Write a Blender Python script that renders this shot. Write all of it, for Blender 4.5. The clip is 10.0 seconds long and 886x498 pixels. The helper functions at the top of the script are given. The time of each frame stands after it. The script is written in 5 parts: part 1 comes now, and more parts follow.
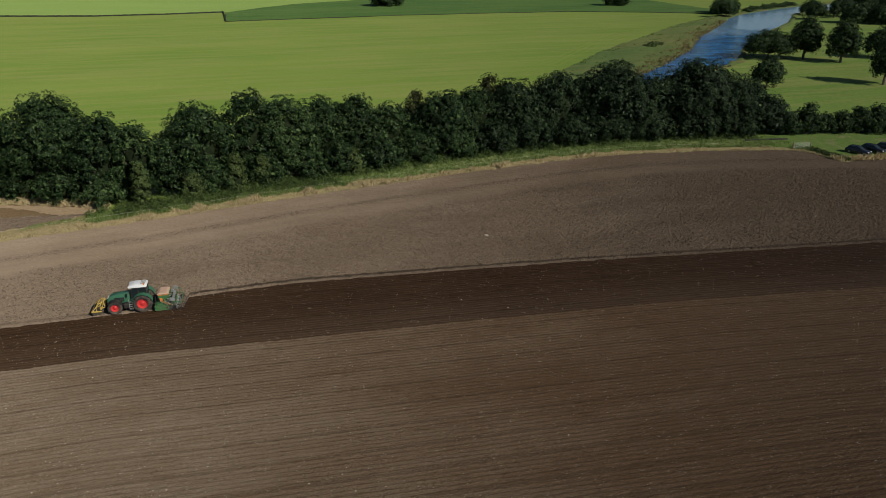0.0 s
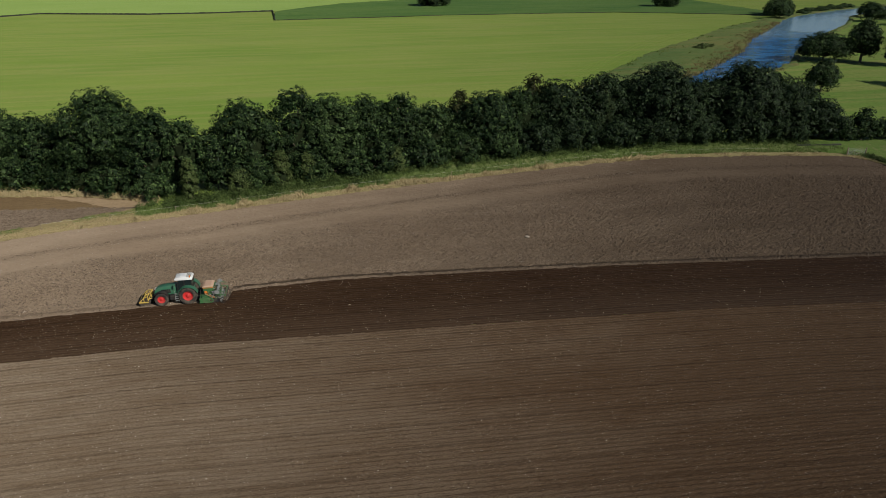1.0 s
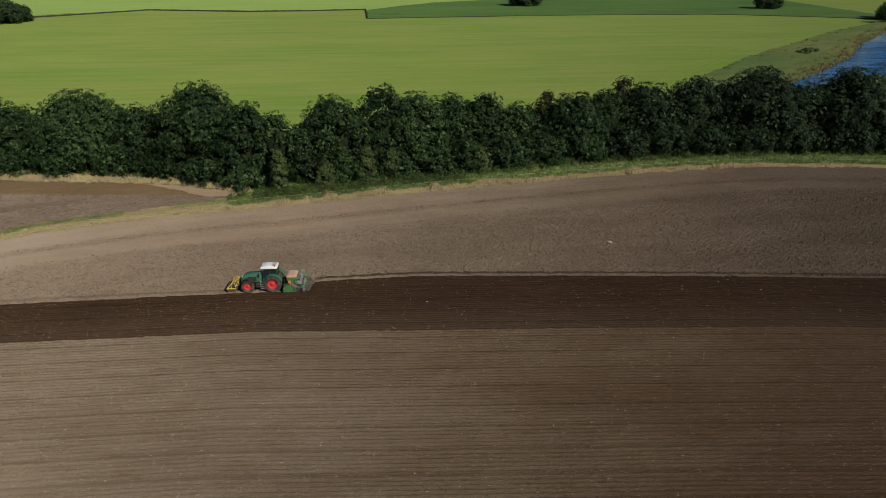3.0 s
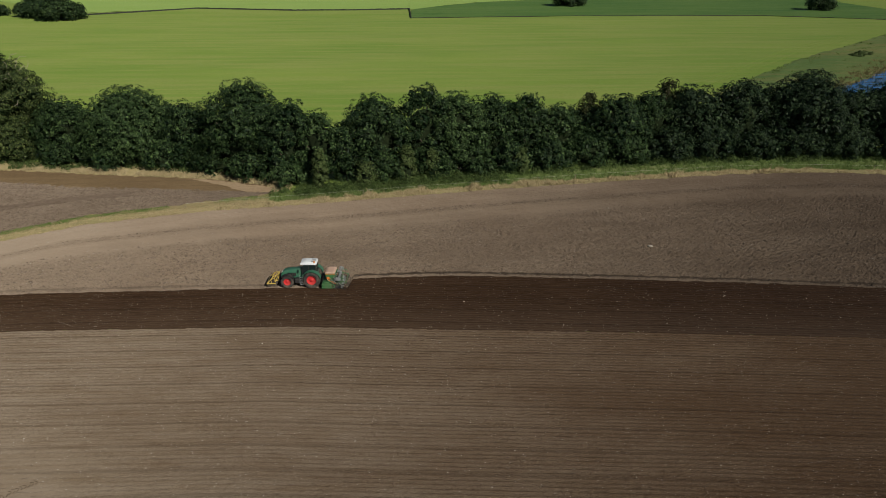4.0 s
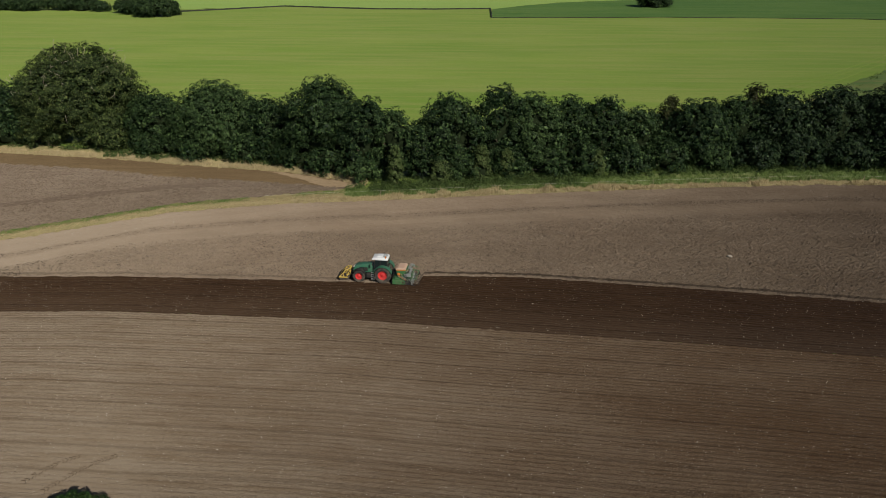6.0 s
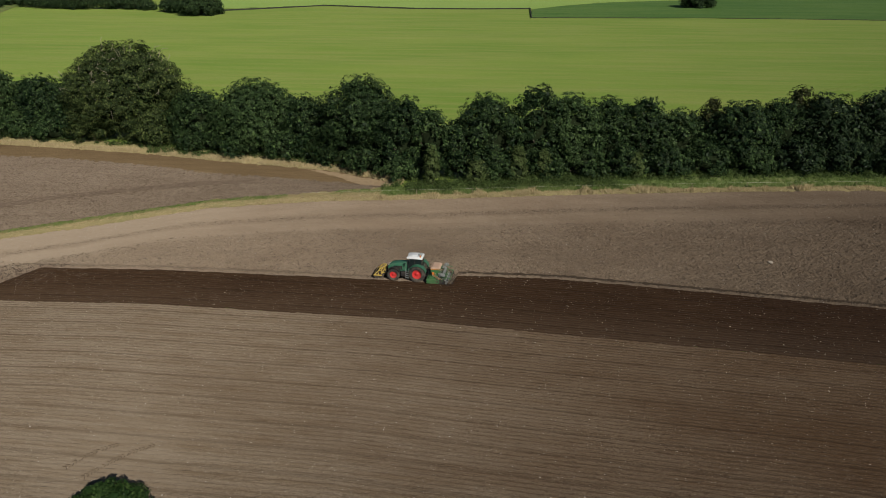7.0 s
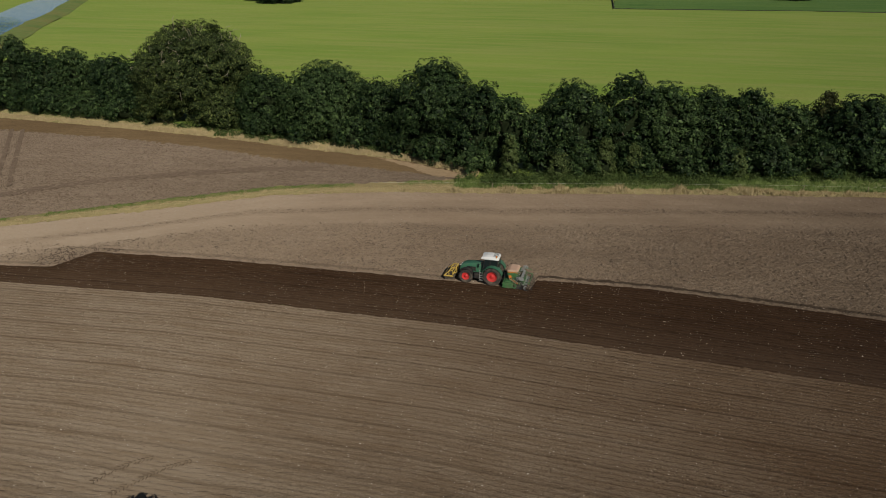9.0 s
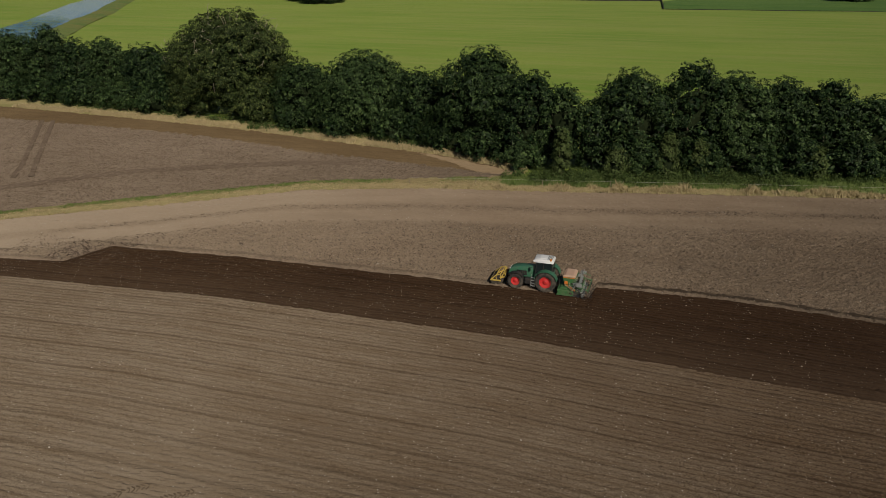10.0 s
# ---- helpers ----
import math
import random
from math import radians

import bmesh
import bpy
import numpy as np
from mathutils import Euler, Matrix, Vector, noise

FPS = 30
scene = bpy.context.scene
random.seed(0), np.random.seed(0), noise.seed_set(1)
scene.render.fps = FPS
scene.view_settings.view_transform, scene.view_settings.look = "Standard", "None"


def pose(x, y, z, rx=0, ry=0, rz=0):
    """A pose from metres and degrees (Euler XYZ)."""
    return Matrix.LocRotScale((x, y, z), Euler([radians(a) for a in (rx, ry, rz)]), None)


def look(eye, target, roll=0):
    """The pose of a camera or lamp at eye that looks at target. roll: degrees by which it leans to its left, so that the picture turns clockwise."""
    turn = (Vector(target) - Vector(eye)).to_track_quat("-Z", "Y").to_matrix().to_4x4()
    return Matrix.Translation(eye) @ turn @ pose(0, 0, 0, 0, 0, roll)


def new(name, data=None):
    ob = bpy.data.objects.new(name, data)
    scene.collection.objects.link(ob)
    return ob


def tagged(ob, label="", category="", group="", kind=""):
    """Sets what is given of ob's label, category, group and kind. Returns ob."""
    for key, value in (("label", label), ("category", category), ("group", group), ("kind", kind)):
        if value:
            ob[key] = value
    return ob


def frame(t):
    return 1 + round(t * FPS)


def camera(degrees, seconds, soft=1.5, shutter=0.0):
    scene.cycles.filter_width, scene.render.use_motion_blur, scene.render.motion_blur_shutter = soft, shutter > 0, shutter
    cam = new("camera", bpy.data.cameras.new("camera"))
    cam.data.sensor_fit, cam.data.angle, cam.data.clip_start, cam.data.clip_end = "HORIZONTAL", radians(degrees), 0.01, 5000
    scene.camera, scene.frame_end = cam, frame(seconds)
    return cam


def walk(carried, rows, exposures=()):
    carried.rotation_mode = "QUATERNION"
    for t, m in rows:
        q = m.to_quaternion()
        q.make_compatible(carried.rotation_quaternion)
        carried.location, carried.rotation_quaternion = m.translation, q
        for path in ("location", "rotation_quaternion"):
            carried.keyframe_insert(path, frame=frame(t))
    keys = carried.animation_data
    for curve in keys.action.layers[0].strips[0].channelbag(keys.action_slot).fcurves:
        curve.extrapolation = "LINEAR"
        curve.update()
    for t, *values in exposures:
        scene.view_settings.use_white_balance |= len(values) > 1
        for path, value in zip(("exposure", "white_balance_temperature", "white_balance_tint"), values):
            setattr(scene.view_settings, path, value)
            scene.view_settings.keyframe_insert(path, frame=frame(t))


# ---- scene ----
# ---------------------------------------------------------------- camera
cam = camera(63.2, 10.0, soft=0.4)
PATH = [
    (0.0, pose(0.00, 0.00, 37.00, 67.008, 0.159, -15.349)),
    (0.5, pose(0.00, 0.00, 37.00, 67.022, 0.128, -13.591)),
    (1.0, pose(0.00, 0.00, 37.00, 67.014, 0.155, -11.837)),
    (1.5, pose(0.00, 0.00, 37.00, 67.012, 0.135, -10.078)),
    (2.0, pose(0.00, 0.00, 37.00, 67.019, 0.152, -8.342)),
    (2.5, pose(0.00, 0.00, 37.00, 67.017, 0.173, -6.652)),
    (4.0, pose(0.00, 0.00, 37.00, 67.002, 0.138, -1.677)),
    (4.5, pose(0.00, 0.00, 37.00, 66.992, 0.149, -0.063)),
    (5.0, pose(0.00, 0.00, 37.00, 67.008, 0.159, 1.512)),
    (5.5, pose(0.00, 0.00, 37.00, 66.992, 0.136, 3.003)),
    (6.0, pose(0.00, 0.00, 37.00, 66.993, 0.134, 4.448)),
    (7.5, pose(0.00, 0.00, 37.00, 66.846, 0.083, 8.551)),
    (8.0, pose(0.15, -0.05, 36.93, 66.508, -0.063, 9.567)),
    (8.5, pose(-0.85, 4.02, 35.85, 66.430, 0.100, 11.620)),
    (9.0, pose(-2.45, 7.95, 34.05, 66.550, 0.120, 13.170)),
    (9.5, pose(-3.85, 11.62, 32.15, 66.650, 0.120, 14.720)),
    (10.0, pose(-5.10, 15.17, 30.20, 67.000, 0.280, 16.330)),
]
walk(cam, PATH, exposures=[(0.0, -0.38, 6400, 10), (8.0, -0.38, 6450, 10), (9.0, -0.56, 6650, 11), (10.0, -0.74, 6850, 12)])

# ---------------------------------------------------------------- light
SUN = Vector((0.483, -0.673, 0.562)).normalized()
world = bpy.data.worlds.new("sky")
scene.world = world
world.use_nodes = True
wn = world.node_tree
sky = wn.nodes.new("ShaderNodeTexSky")
sky.sky_type = "NISHITA"
sky.sun_disc = False
sky.sun_elevation = math.asin(SUN.z)
sky.sun_rotation = math.atan2(SUN.x, SUN.y)
sky.air_density, sky.dust_density, sky.ozone_density = 1.0, 0.1, 2.0
wn.nodes["Background"].inputs["Strength"].default_value = 0.05
wn.links.new(sky.outputs[0], wn.nodes["Background"].inputs["Color"])
sun = new("sun", bpy.data.lights.new("sun", "SUN"))
sun.data.energy, sun.data.angle, sun.data.color = 5.0, radians(0.53), (1.0, 0.95, 0.86)
sun.matrix_world = look(SUN * 200, (0, 0, 0))


# ---------------------------------------------------------------- materials
class Nodes:
    """A short way to write node trees."""

    def __init__(self, name):
        self.mat = bpy.data.materials.new(name)
        self.mat.use_nodes = True
        self.tree = self.mat.node_tree
        self.bsdf = self.tree.nodes["Principled BSDF"]

    def node(self, kind):
        return self.tree.nodes.new(kind)

    def put(self, socket, value):
        if isinstance(value, bpy.types.NodeSocket):
            self.tree.links.new(value, socket)
        else:
            socket.default_value = value

    def position(self):
        return self.node("ShaderNodeNewGeometry").outputs["Position"]

    def uv(self, layer):
        n = self.node("ShaderNodeUVMap")
        n.uv_map = layer
        return n.outputs["UV"]

    def scaled(self, vector, scale):
        n = self.node("ShaderNodeVectorMath")
        n.operation = "MULTIPLY"
        self.put(n.inputs[0], vector)
        n.inputs[1].default_value = scale
        return n.outputs[0]

    def axis(self, vector, index):
        n = self.node("ShaderNodeSeparateXYZ")
        self.put(n.inputs[0], vector)
        return n.outputs[index]

    def noise(self, vector, scale, detail=4.0, rough=0.6):
        n = self.node("ShaderNodeTexNoise")
        self.put(n.inputs["Vector"], vector)
        n.inputs["Scale"].default_value = scale
        n.inputs["Detail"].default_value = detail
        n.inputs["Roughness"].default_value = rough
        return n.outputs["Fac"]

    def math(self, operation, a, b=0.0, c=0.0):
        n = self.node("ShaderNodeMath")
        n.operation = operation
        for socket, value in zip(n.inputs, (a, b, c)):
            self.put(socket, value)
        return n.outputs[0]

    def ramp(self, fac, stops):
        n = self.node("ShaderNodeValToRGB")
        self.put(n.inputs[0], fac)
        while len(n.color_ramp.elements) < len(stops):
            n.color_ramp.elements.new(0.5)
        for e, (at, value) in zip(n.color_ramp.elements, stops):
            e.position = at
            e.color = (*value, 1) if isinstance(value, tuple) else (value, value, value, 1)
        return n.outputs[0]

    def mix(self, fac, a, b, blend="MIX"):
        n = self.node("ShaderNodeMix")
        n.data_type, n.blend_type = "RGBA", blend
        for socket, value in zip((n.inputs[0], n.inputs[6], n.inputs[7]), (fac, a, b)):
            self.put(socket, (*value, 1) if isinstance(value, tuple) else value)
        return n.outputs[2]

    def bump(self, height, distance, strength=1.0):
        n = self.node("ShaderNodeBump")
        self.put(n.inputs["Height"], height)
        n.inputs["Distance"].default_value = distance
        n.inputs["Strength"].default_value = strength
        self.tree.links.new(n.outputs[0], self.bsdf.inputs["Normal"])

    def finish(self, color, rough=0.9, metal=0.0, specular=0.3, matte=0.0):
        self.put(self.bsdf.inputs["Base Color"], (*color, 1) if isinstance(color, tuple) else color)
        self.put(self.bsdf.inputs["Roughness"], rough)
        self.put(self.bsdf.inputs["Metallic"], metal)
        self.put(self.bsdf.inputs["Specular IOR Level"], specular)
        self.put(self.bsdf.inputs["Diffuse Roughness"], matte)
        return self.mat


def tinted(color, k):
    return tuple(c * k for c in color)


def soil(name, dry, wet, grain=5.0, rows=0.0, passes=0.0, pits=0.5, patch=0.5, relief=0.06, east_shade=0.0, turned=None, drying=None):
    """Tilled earth. rows: strength of the drill rows; passes: of the darker lines three metres apart; pits: of dark hollows."""
    n = Nodes(name)
    pos = n.position()
    lines = n.uv("lines")
    stretched = n.scaled(lines, (0.12, 1.0, 1.0))
    broad = n.noise(n.scaled(pos, (1, 1, 1)), 0.05, 3.0)
    medium = n.noise(stretched, 1.1, 4.0)
    fine = n.noise(pos, grain, 5.0, 0.7)
    specks = n.noise(pos, grain * 1.9, 3.0, 0.7)
    color = n.mix(n.ramp(broad, [(0.3, 0.0), (0.7, 1.0)]), tinted(dry, 1.0), n.mix(patch, tinted(dry, 1.0), wet))
    color = n.mix(n.math("MULTIPLY", n.ramp(medium, [(0.42, 0.0), (0.68, 1.0)]), 0.45), color, wet)
    hollow, drill = pits, rows
    if turned:
        # rows wiped where machines turned; fewer dark pits also paint the anti-sun glow
        away = n.node("ShaderNodeVectorMath")
        away.operation = "DISTANCE"
        n.put(away.inputs[0], n.scaled(pos, (1, 1, 0)))
        away.inputs[1].default_value = turned
        far = n.math("ADD", n.math("DIVIDE", away.outputs["Value"], 40.0), n.math("MULTIPLY", n.math("SUBTRACT", n.noise(pos, 0.3, 4.0), 0.5), 0.16))
        kept = n.ramp(far, [(0.05, 0.12), (0.20, 0.55), (0.95, 1.0)])
        hollow, drill = n.math("MULTIPLY", kept, pits), kept
    if east_shade:
        # darker towards the east in ragged patches: clod shade painted into the soil colour
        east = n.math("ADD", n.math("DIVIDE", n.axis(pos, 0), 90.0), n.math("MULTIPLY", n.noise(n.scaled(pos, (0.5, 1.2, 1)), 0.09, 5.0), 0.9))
        color = n.mix(n.ramp(east, [(0.06, 0.0), (0.80, east_shade)]), color, n.mix(0.10, (wet[0] * 0.52, wet[1] * 0.42, wet[2] * 0.33), color))
    color = n.mix(n.math("MULTIPLY", n.ramp(fine, [(0.49, 0.0), (0.60, 1.0)]), hollow), color, (0.40, 0.36, 0.32), "MULTIPLY")
    crumbs = n.noise(n.scaled(pos, (0.8, 1.3, 1)), grain * 0.5, 4.0, 0.7)
    color = n.mix(n.math("MULTIPLY", n.ramp(crumbs, [(0.54, 0.0), (0.63, 0.75)]), hollow), color, (0.45, 0.40, 0.35), "MULTIPLY")
    color = n.mix(n.math("MULTIPLY", n.ramp(specks, [(0.55, 0.0), (0.68, 1.0)]), 0.55), color, tinted(dry, 1.45))
    v = n.axis(lines, 1)
    if drying:
        # worked earlier and drier towards the old edge, pass by pass
        age = n.math("ADD", n.math("DIVIDE", v, 12.0), n.math("MULTIPLY", n.math("SUBTRACT", n.noise(n.scaled(lines, (0.03, 0.9, 1)), 1.0, 4.0), 0.5), 0.30))
        color = n.mix(n.ramp(age, [(0.0, 0.17), (0.24, 0.10), (0.52, 0.02), (0.75, 0.0)]), color, drying)
    wobble = n.math("MULTIPLY", n.math("SUBTRACT", n.noise(n.scaled(lines, (0.05, 0.3, 1)), 1.0, 2.0), 0.5), 0.12)
    vv = n.math("ADD", v, wobble)
    height = fine
    if rows:
        wave = n.math("SINE", n.math("MULTIPLY", vv, math.tau / 0.5))
        broken = n.noise(n.scaled(lines, (0.35, 2.0, 1)), 1.0, 3.0)
        amount = n.math("MULTIPLY", n.ramp(wave, [(0.35, 0.0), (0.95, 1.0)]), n.ramp(broken, [(0.3, rows * 0.25), (0.6, rows)]))
        if turned:
            amount = n.math("MULTIPLY", amount, drill)
        color = n.mix(amount, color, (0.52, 0.47, 0.42), "MULTIPLY")
        height = n.math("ADD", fine, n.math("MULTIPLY", wave, 0.35))
    if passes:
        gap = n.math("ABSOLUTE", n.math("SUBTRACT", n.math("FLOORED_MODULO", vv, 2.95), 1.475))
        ragged = n.noise(n.scaled(lines, (0.5, 4.0, 1)), 1.0, 4.0)
        edge = n.math("SUBTRACT", gap, n.math("MULTIPLY", ragged, 0.16))
        line = n.ramp(edge, [(0.0, passes), (0.13, 0.0)])
        color = n.mix(line, color, (0.42, 0.38, 0.34), "MULTIPLY")
        half = n.math("ABSOLUTE", n.math("SUBTRACT", n.math("FLOORED_MODULO", n.math("ADD", vv, 0.9), 2.95), 1.475))
        color = n.mix(n.ramp(half, [(0.1, passes * 0.25), (0.5, 0.0)]), color, (0.7, 0.66, 0.6), "MULTIPLY")
    n.bump(height, relief, 0.9)
    return n.finish(color, 0.95, 0.0, 0.12, 1.0)


def rough_soil(name, dry, wet):
    """Cultivated earth with bands: smooth where a roller passed along the edge, cloddy elsewhere, with a furrow beside the drilled strip."""
    n = Nodes(name)
    pos = n.position()
    v = n.axis(n.uv("edge"), 1)
    q = n.axis(n.uv("lines"), 1)
    wob = n.math("MULTIPLY", n.math("SUBTRACT", n.noise(n.scaled(pos, (0.12, 0.3, 1)), 1.0, 4.0), 0.5), 2.6)
    vv = n.math("ADD", v, wob)
    clods = n.ramp(n.math("DIVIDE", vv, 30.0), [(0.19, 0.12), (0.225, 0.6), (0.26, 0.6), (0.295, 0.14), (0.40, 0.20), (0.47, 1.0)])
    broad = n.noise(pos, 0.06, 3.0)
    streak = n.noise(n.scaled(n.uv("edge"), (0.05, 0.6, 1)), 1.0, 3.0)
    fine = n.noise(n.scaled(pos, (0.8, 1.0, 1)), 5.4, 5.0, 0.80)
    lumps = n.noise(pos, 9.0, 4.0, 0.75)
    color = n.mix(n.ramp(broad, [(0.3, 0.0), (0.7, 0.6)]), dry, tinted(wet, 1.2))
    color = n.mix(n.ramp(streak, [(0.4, 0.0), (0.75, 0.35)]), color, wet)
    color = n.mix(n.math("MULTIPLY", clods, 0.18), color, wet)
    color = n.mix(n.math("MULTIPLY", n.ramp(fine, [(0.525, 0.0), (0.60, 1.0)]), clods), color, tinted(wet, 0.28))
    color = n.mix(n.math("MULTIPLY", n.ramp(lumps, [(0.53, 0.0), (0.64, 0.9)]), clods), color, tinted(dry, 1.45))
    # paler towards the west: the glow opposite the sun, put into the soil colour
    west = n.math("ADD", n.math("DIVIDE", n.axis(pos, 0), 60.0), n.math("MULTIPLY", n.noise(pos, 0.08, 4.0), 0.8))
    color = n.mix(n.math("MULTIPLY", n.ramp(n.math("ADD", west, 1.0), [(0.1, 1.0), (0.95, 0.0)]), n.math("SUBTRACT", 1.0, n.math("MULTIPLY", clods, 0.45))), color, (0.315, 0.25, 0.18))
    ragged = n.noise(n.scaled(pos, (0.8, 2.0, 1)), 1.0, 5.0, 0.7)
    off = n.math("ABSOLUTE", n.math("SUBTRACT", n.math("ADD", q, n.math("MULTIPLY", n.math("SUBTRACT", ragged, 0.5), 0.8)), 0.95))
    color = n.mix(n.ramp(n.math("ABSOLUTE", n.math("SUBTRACT", q, 0.4)), [(0.25, 0.5), (0.6, 0.0)]), color, dry)
    # eastern darkening in the soil colour, in place of shade between clods
    east = n.math("ADD", n.math("DIVIDE", n.axis(pos, 0), 150.0), n.math("MULTIPLY", n.noise(n.scaled(pos, (0.5, 1.2, 1)), 0.09, 5.0), 0.7))
    color = n.mix(n.ramp(east, [(0.10, 0.0), (0.80, 1.0)]), color, n.mix(0.30, (wet[0] * 0.22, wet[1] * 0.19, wet[2] * 0.16), color))
    behind = n.ramp(n.math("ADD", n.math("DIVIDE", n.axis(pos, 0), 10.0), 1.0), [(0.0, 0.35), (0.2, 1.0)])
    color = n.mix(n.math("MULTIPLY", n.ramp(off, [(0.18, 0.95), (0.44, 0.0)]), behind), color, tinted(wet, 0.32))
    n.bump(n.math("MULTIPLY", n.math("ADD", fine, lumps), n.math("ADD", clods, 0.25)), 0.14, 0.9)
    return n.finish(color, 0.95, 0.0, 0.12, 1.0)


def grass(name, a, b, c, grain=3.0, streak=0.4, mow=0.0):
    n = Nodes(name)
    pos = n.position()
    broad = n.noise(n.scaled(pos, (0.6, 1.4, 1)), 0.02, 4.0)
    medium = n.noise(n.scaled(pos, (0.12, 1.6, 1)), 0.16, 6.0, 0.65)
    fine = n.noise(pos, grain, 5.0, 0.7)
    tall = n.noise(pos, 0.75, 4.0, 0.65)
    color = n.mix(n.ramp(broad, [(0.35, 0.0), (0.65, 1.0)]), a, b)
    color = n.mix(n.math("MULTIPLY", n.ramp(medium, [(0.42, 0.0), (0.62, 1.0)]), streak), color, c)
    color = n.mix(n.math("MULTIPLY", n.ramp(fine, [(0.45, 0.0), (0.7, 1.0)]), 0.4), color, tinted(a, 0.55))
    color = n.mix(n.math("MULTIPLY", n.ramp(tall, [(0.5, 0.0), (0.72, 1.0)]), 0.3), color, tinted(b, 0.7))
    if mow:
        wave = n.math("SINE", n.math("MULTIPLY", n.axis(n.scaled(pos, (0.8, 0.6, 0)), 0), 1.0))
        color = n.mix(n.ramp(wave, [(0.0, 0.0), (1.0, mow)]), color, c)
    n.bump(n.math("ADD", fine, tall), 0.12, 0.8)
    return n.finish(color, 0.9, 0.0, 0.15, 1.0)


def foliage(name, a, b, c, glow=0.25):
    """Leaves: each one of its own shade, each tree of its own tint, some light passing through."""
    n = Nodes(name)
    island = n.node("ShaderNodeNewGeometry").outputs["Random Per Island"]
    tree = n.node("ShaderNodeObjectInfo").outputs["Random"]
    color = n.mix(tree, a, b)
    # bright leaves and dark clumps at random paint in sunlit specks and shaded gaps
    color = n.mix(n.ramp(island, [(0.50, 0.0), (1.0, 1.0)]), color, c)
    color = n.mix(n.ramp(n.noise(n.position(), 0.7, 3.0), [(0.42, 0.0), (0.62, 0.7)]), color, tinted(a, 0.6))
    n.finish(color, 0.5, 0.0, 0.12)
    thin = n.node("ShaderNodeBsdfTranslucent")
    n.put(thin.inputs[0], color)
    both = n.node("ShaderNodeMixShader")
    both.inputs[0].default_value = glow
    n.tree.links.new(n.bsdf.outputs[0], both.inputs[1])
    n.tree.links.new(thin.outputs[0], both.inputs[2])
    n.tree.links.new(both.outputs[0], n.tree.nodes["Material Output"].inputs["Surface"])
    return n.mat


def blades(name, a, b):
    n = Nodes(name)
    island = n.node("ShaderNodeNewGeometry").outputs["Random Per Island"]
    color = n.mix(island, a, b)
    color = n.mix(n.ramp(n.noise(n.position(), 0.6, 3.0), [(0.4, 0.0), (0.65, 0.4)]), color, tinted(a, 0.7))
    return n.finish(color, 0.85, 0.0, 0.15)


def plain(name, color, rough=0.5, metal=0.0, specular=0.5, dirt=0.25, dust=(0.20, 0.15, 0.10)):
    """Paint, rubber or metal with a coat of field dust."""
    n = Nodes(name)
    pos = n.node("ShaderNodeTexCoord").outputs["Object"]
    marks = n.noise(pos, 2.2, 5.0, 0.65)
    grit = n.noise(pos, 14.0, 3.0)
    mask = n.math("MULTIPLY", n.ramp(marks, [(0.42, 0.0), (0.72, 1.0)]), dirt)
    shade = n.mix(n.math("MULTIPLY", grit, 0.25), color, tinted(color, 0.7))
    shade = n.mix(mask, shade, dust)
    n.bump(grit, 0.004, 0.4)
    return n.finish(shade, n.math("ADD", n.math("MULTIPLY", mask, 0.4), rough), metal, specular)


def stone(name, a, b):
    n = Nodes(name)
    island = n.node("ShaderNodeNewGeometry").outputs["Random Per Island"]
    color = n.mix(island, a, b)
    n.bump(n.noise(n.position(), 18.0), 0.02, 0.6)
    return n.finish(color, 0.85, 0.0, 0.2, 0.6)


def glass(name, tint=(0.02, 0.03, 0.03)):
    n = Nodes(name)
    smear = n.noise(n.position(), 3.0)
    return n.finish(tinted(tint, 1.0), n.math("MULTIPLY", smear, 0.12), 0.0, 0.6)


def water(name):
    n = Nodes(name)
    pos = n.position()
    ripple = n.noise(n.scaled(pos, (0.7, 1.0, 1)), 0.9, 5.0, 0.65)
    # a broken riffle downstream, smooth water above it
    up = n.math("ADD", n.math("DIVIDE", n.axis(pos, 1), 100.0), n.math("MULTIPLY", n.math("SUBTRACT", n.noise(n.scaled(pos, (1, 0.4, 1)), 0.08, 4.0), 0.5), 0.7))
    riffle = n.ramp(n.math("DIVIDE", up, 4.0), [(0.74, 1.0), (0.80, 0.08)])
    n.bump(n.math("MULTIPLY", ripple, riffle), 0.5, 1.0)
    # blue and pale sky reflections put into the water's own colour
    deep = n.mix(n.ramp(n.noise(n.scaled(pos, (0.4, 1.4, 1)), 0.25, 6.0, 0.7), [(0.40, 0.0), (0.62, 1.0)]), (0.004, 0.050, 0.150), (0.035, 0.200, 0.46))
    color = n.mix(riffle, (0.17, 0.30, 0.42), deep)
    return n.finish(color, 0.06, 0.0, 0.4)


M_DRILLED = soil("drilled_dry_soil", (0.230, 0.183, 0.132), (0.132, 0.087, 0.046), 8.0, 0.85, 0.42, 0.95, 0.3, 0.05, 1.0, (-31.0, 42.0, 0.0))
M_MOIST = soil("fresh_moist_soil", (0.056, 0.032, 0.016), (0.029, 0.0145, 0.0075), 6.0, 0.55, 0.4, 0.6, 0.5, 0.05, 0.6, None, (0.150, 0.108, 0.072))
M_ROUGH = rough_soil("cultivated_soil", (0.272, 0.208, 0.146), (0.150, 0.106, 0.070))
M_GREY = soil("stony_grey_soil", (0.225, 0.175, 0.128), (0.130, 0.095, 0.064), 5.0, 0.0, 0.0, 0.85, 0.5, 0.08)
M_STREAK = soil("dark_worked_soil", (0.150, 0.112, 0.080), (0.100, 0.072, 0.050), 3.0, 0.0, 0.0, 0.7, 0.5, 0.08)
M_BROWN = soil("rolled_brown_soil", (0.180, 0.126, 0.066), (0.092, 0.060, 0.030), 4.0, 0.30, 0.25, 0.6, 0.8, 0.05)
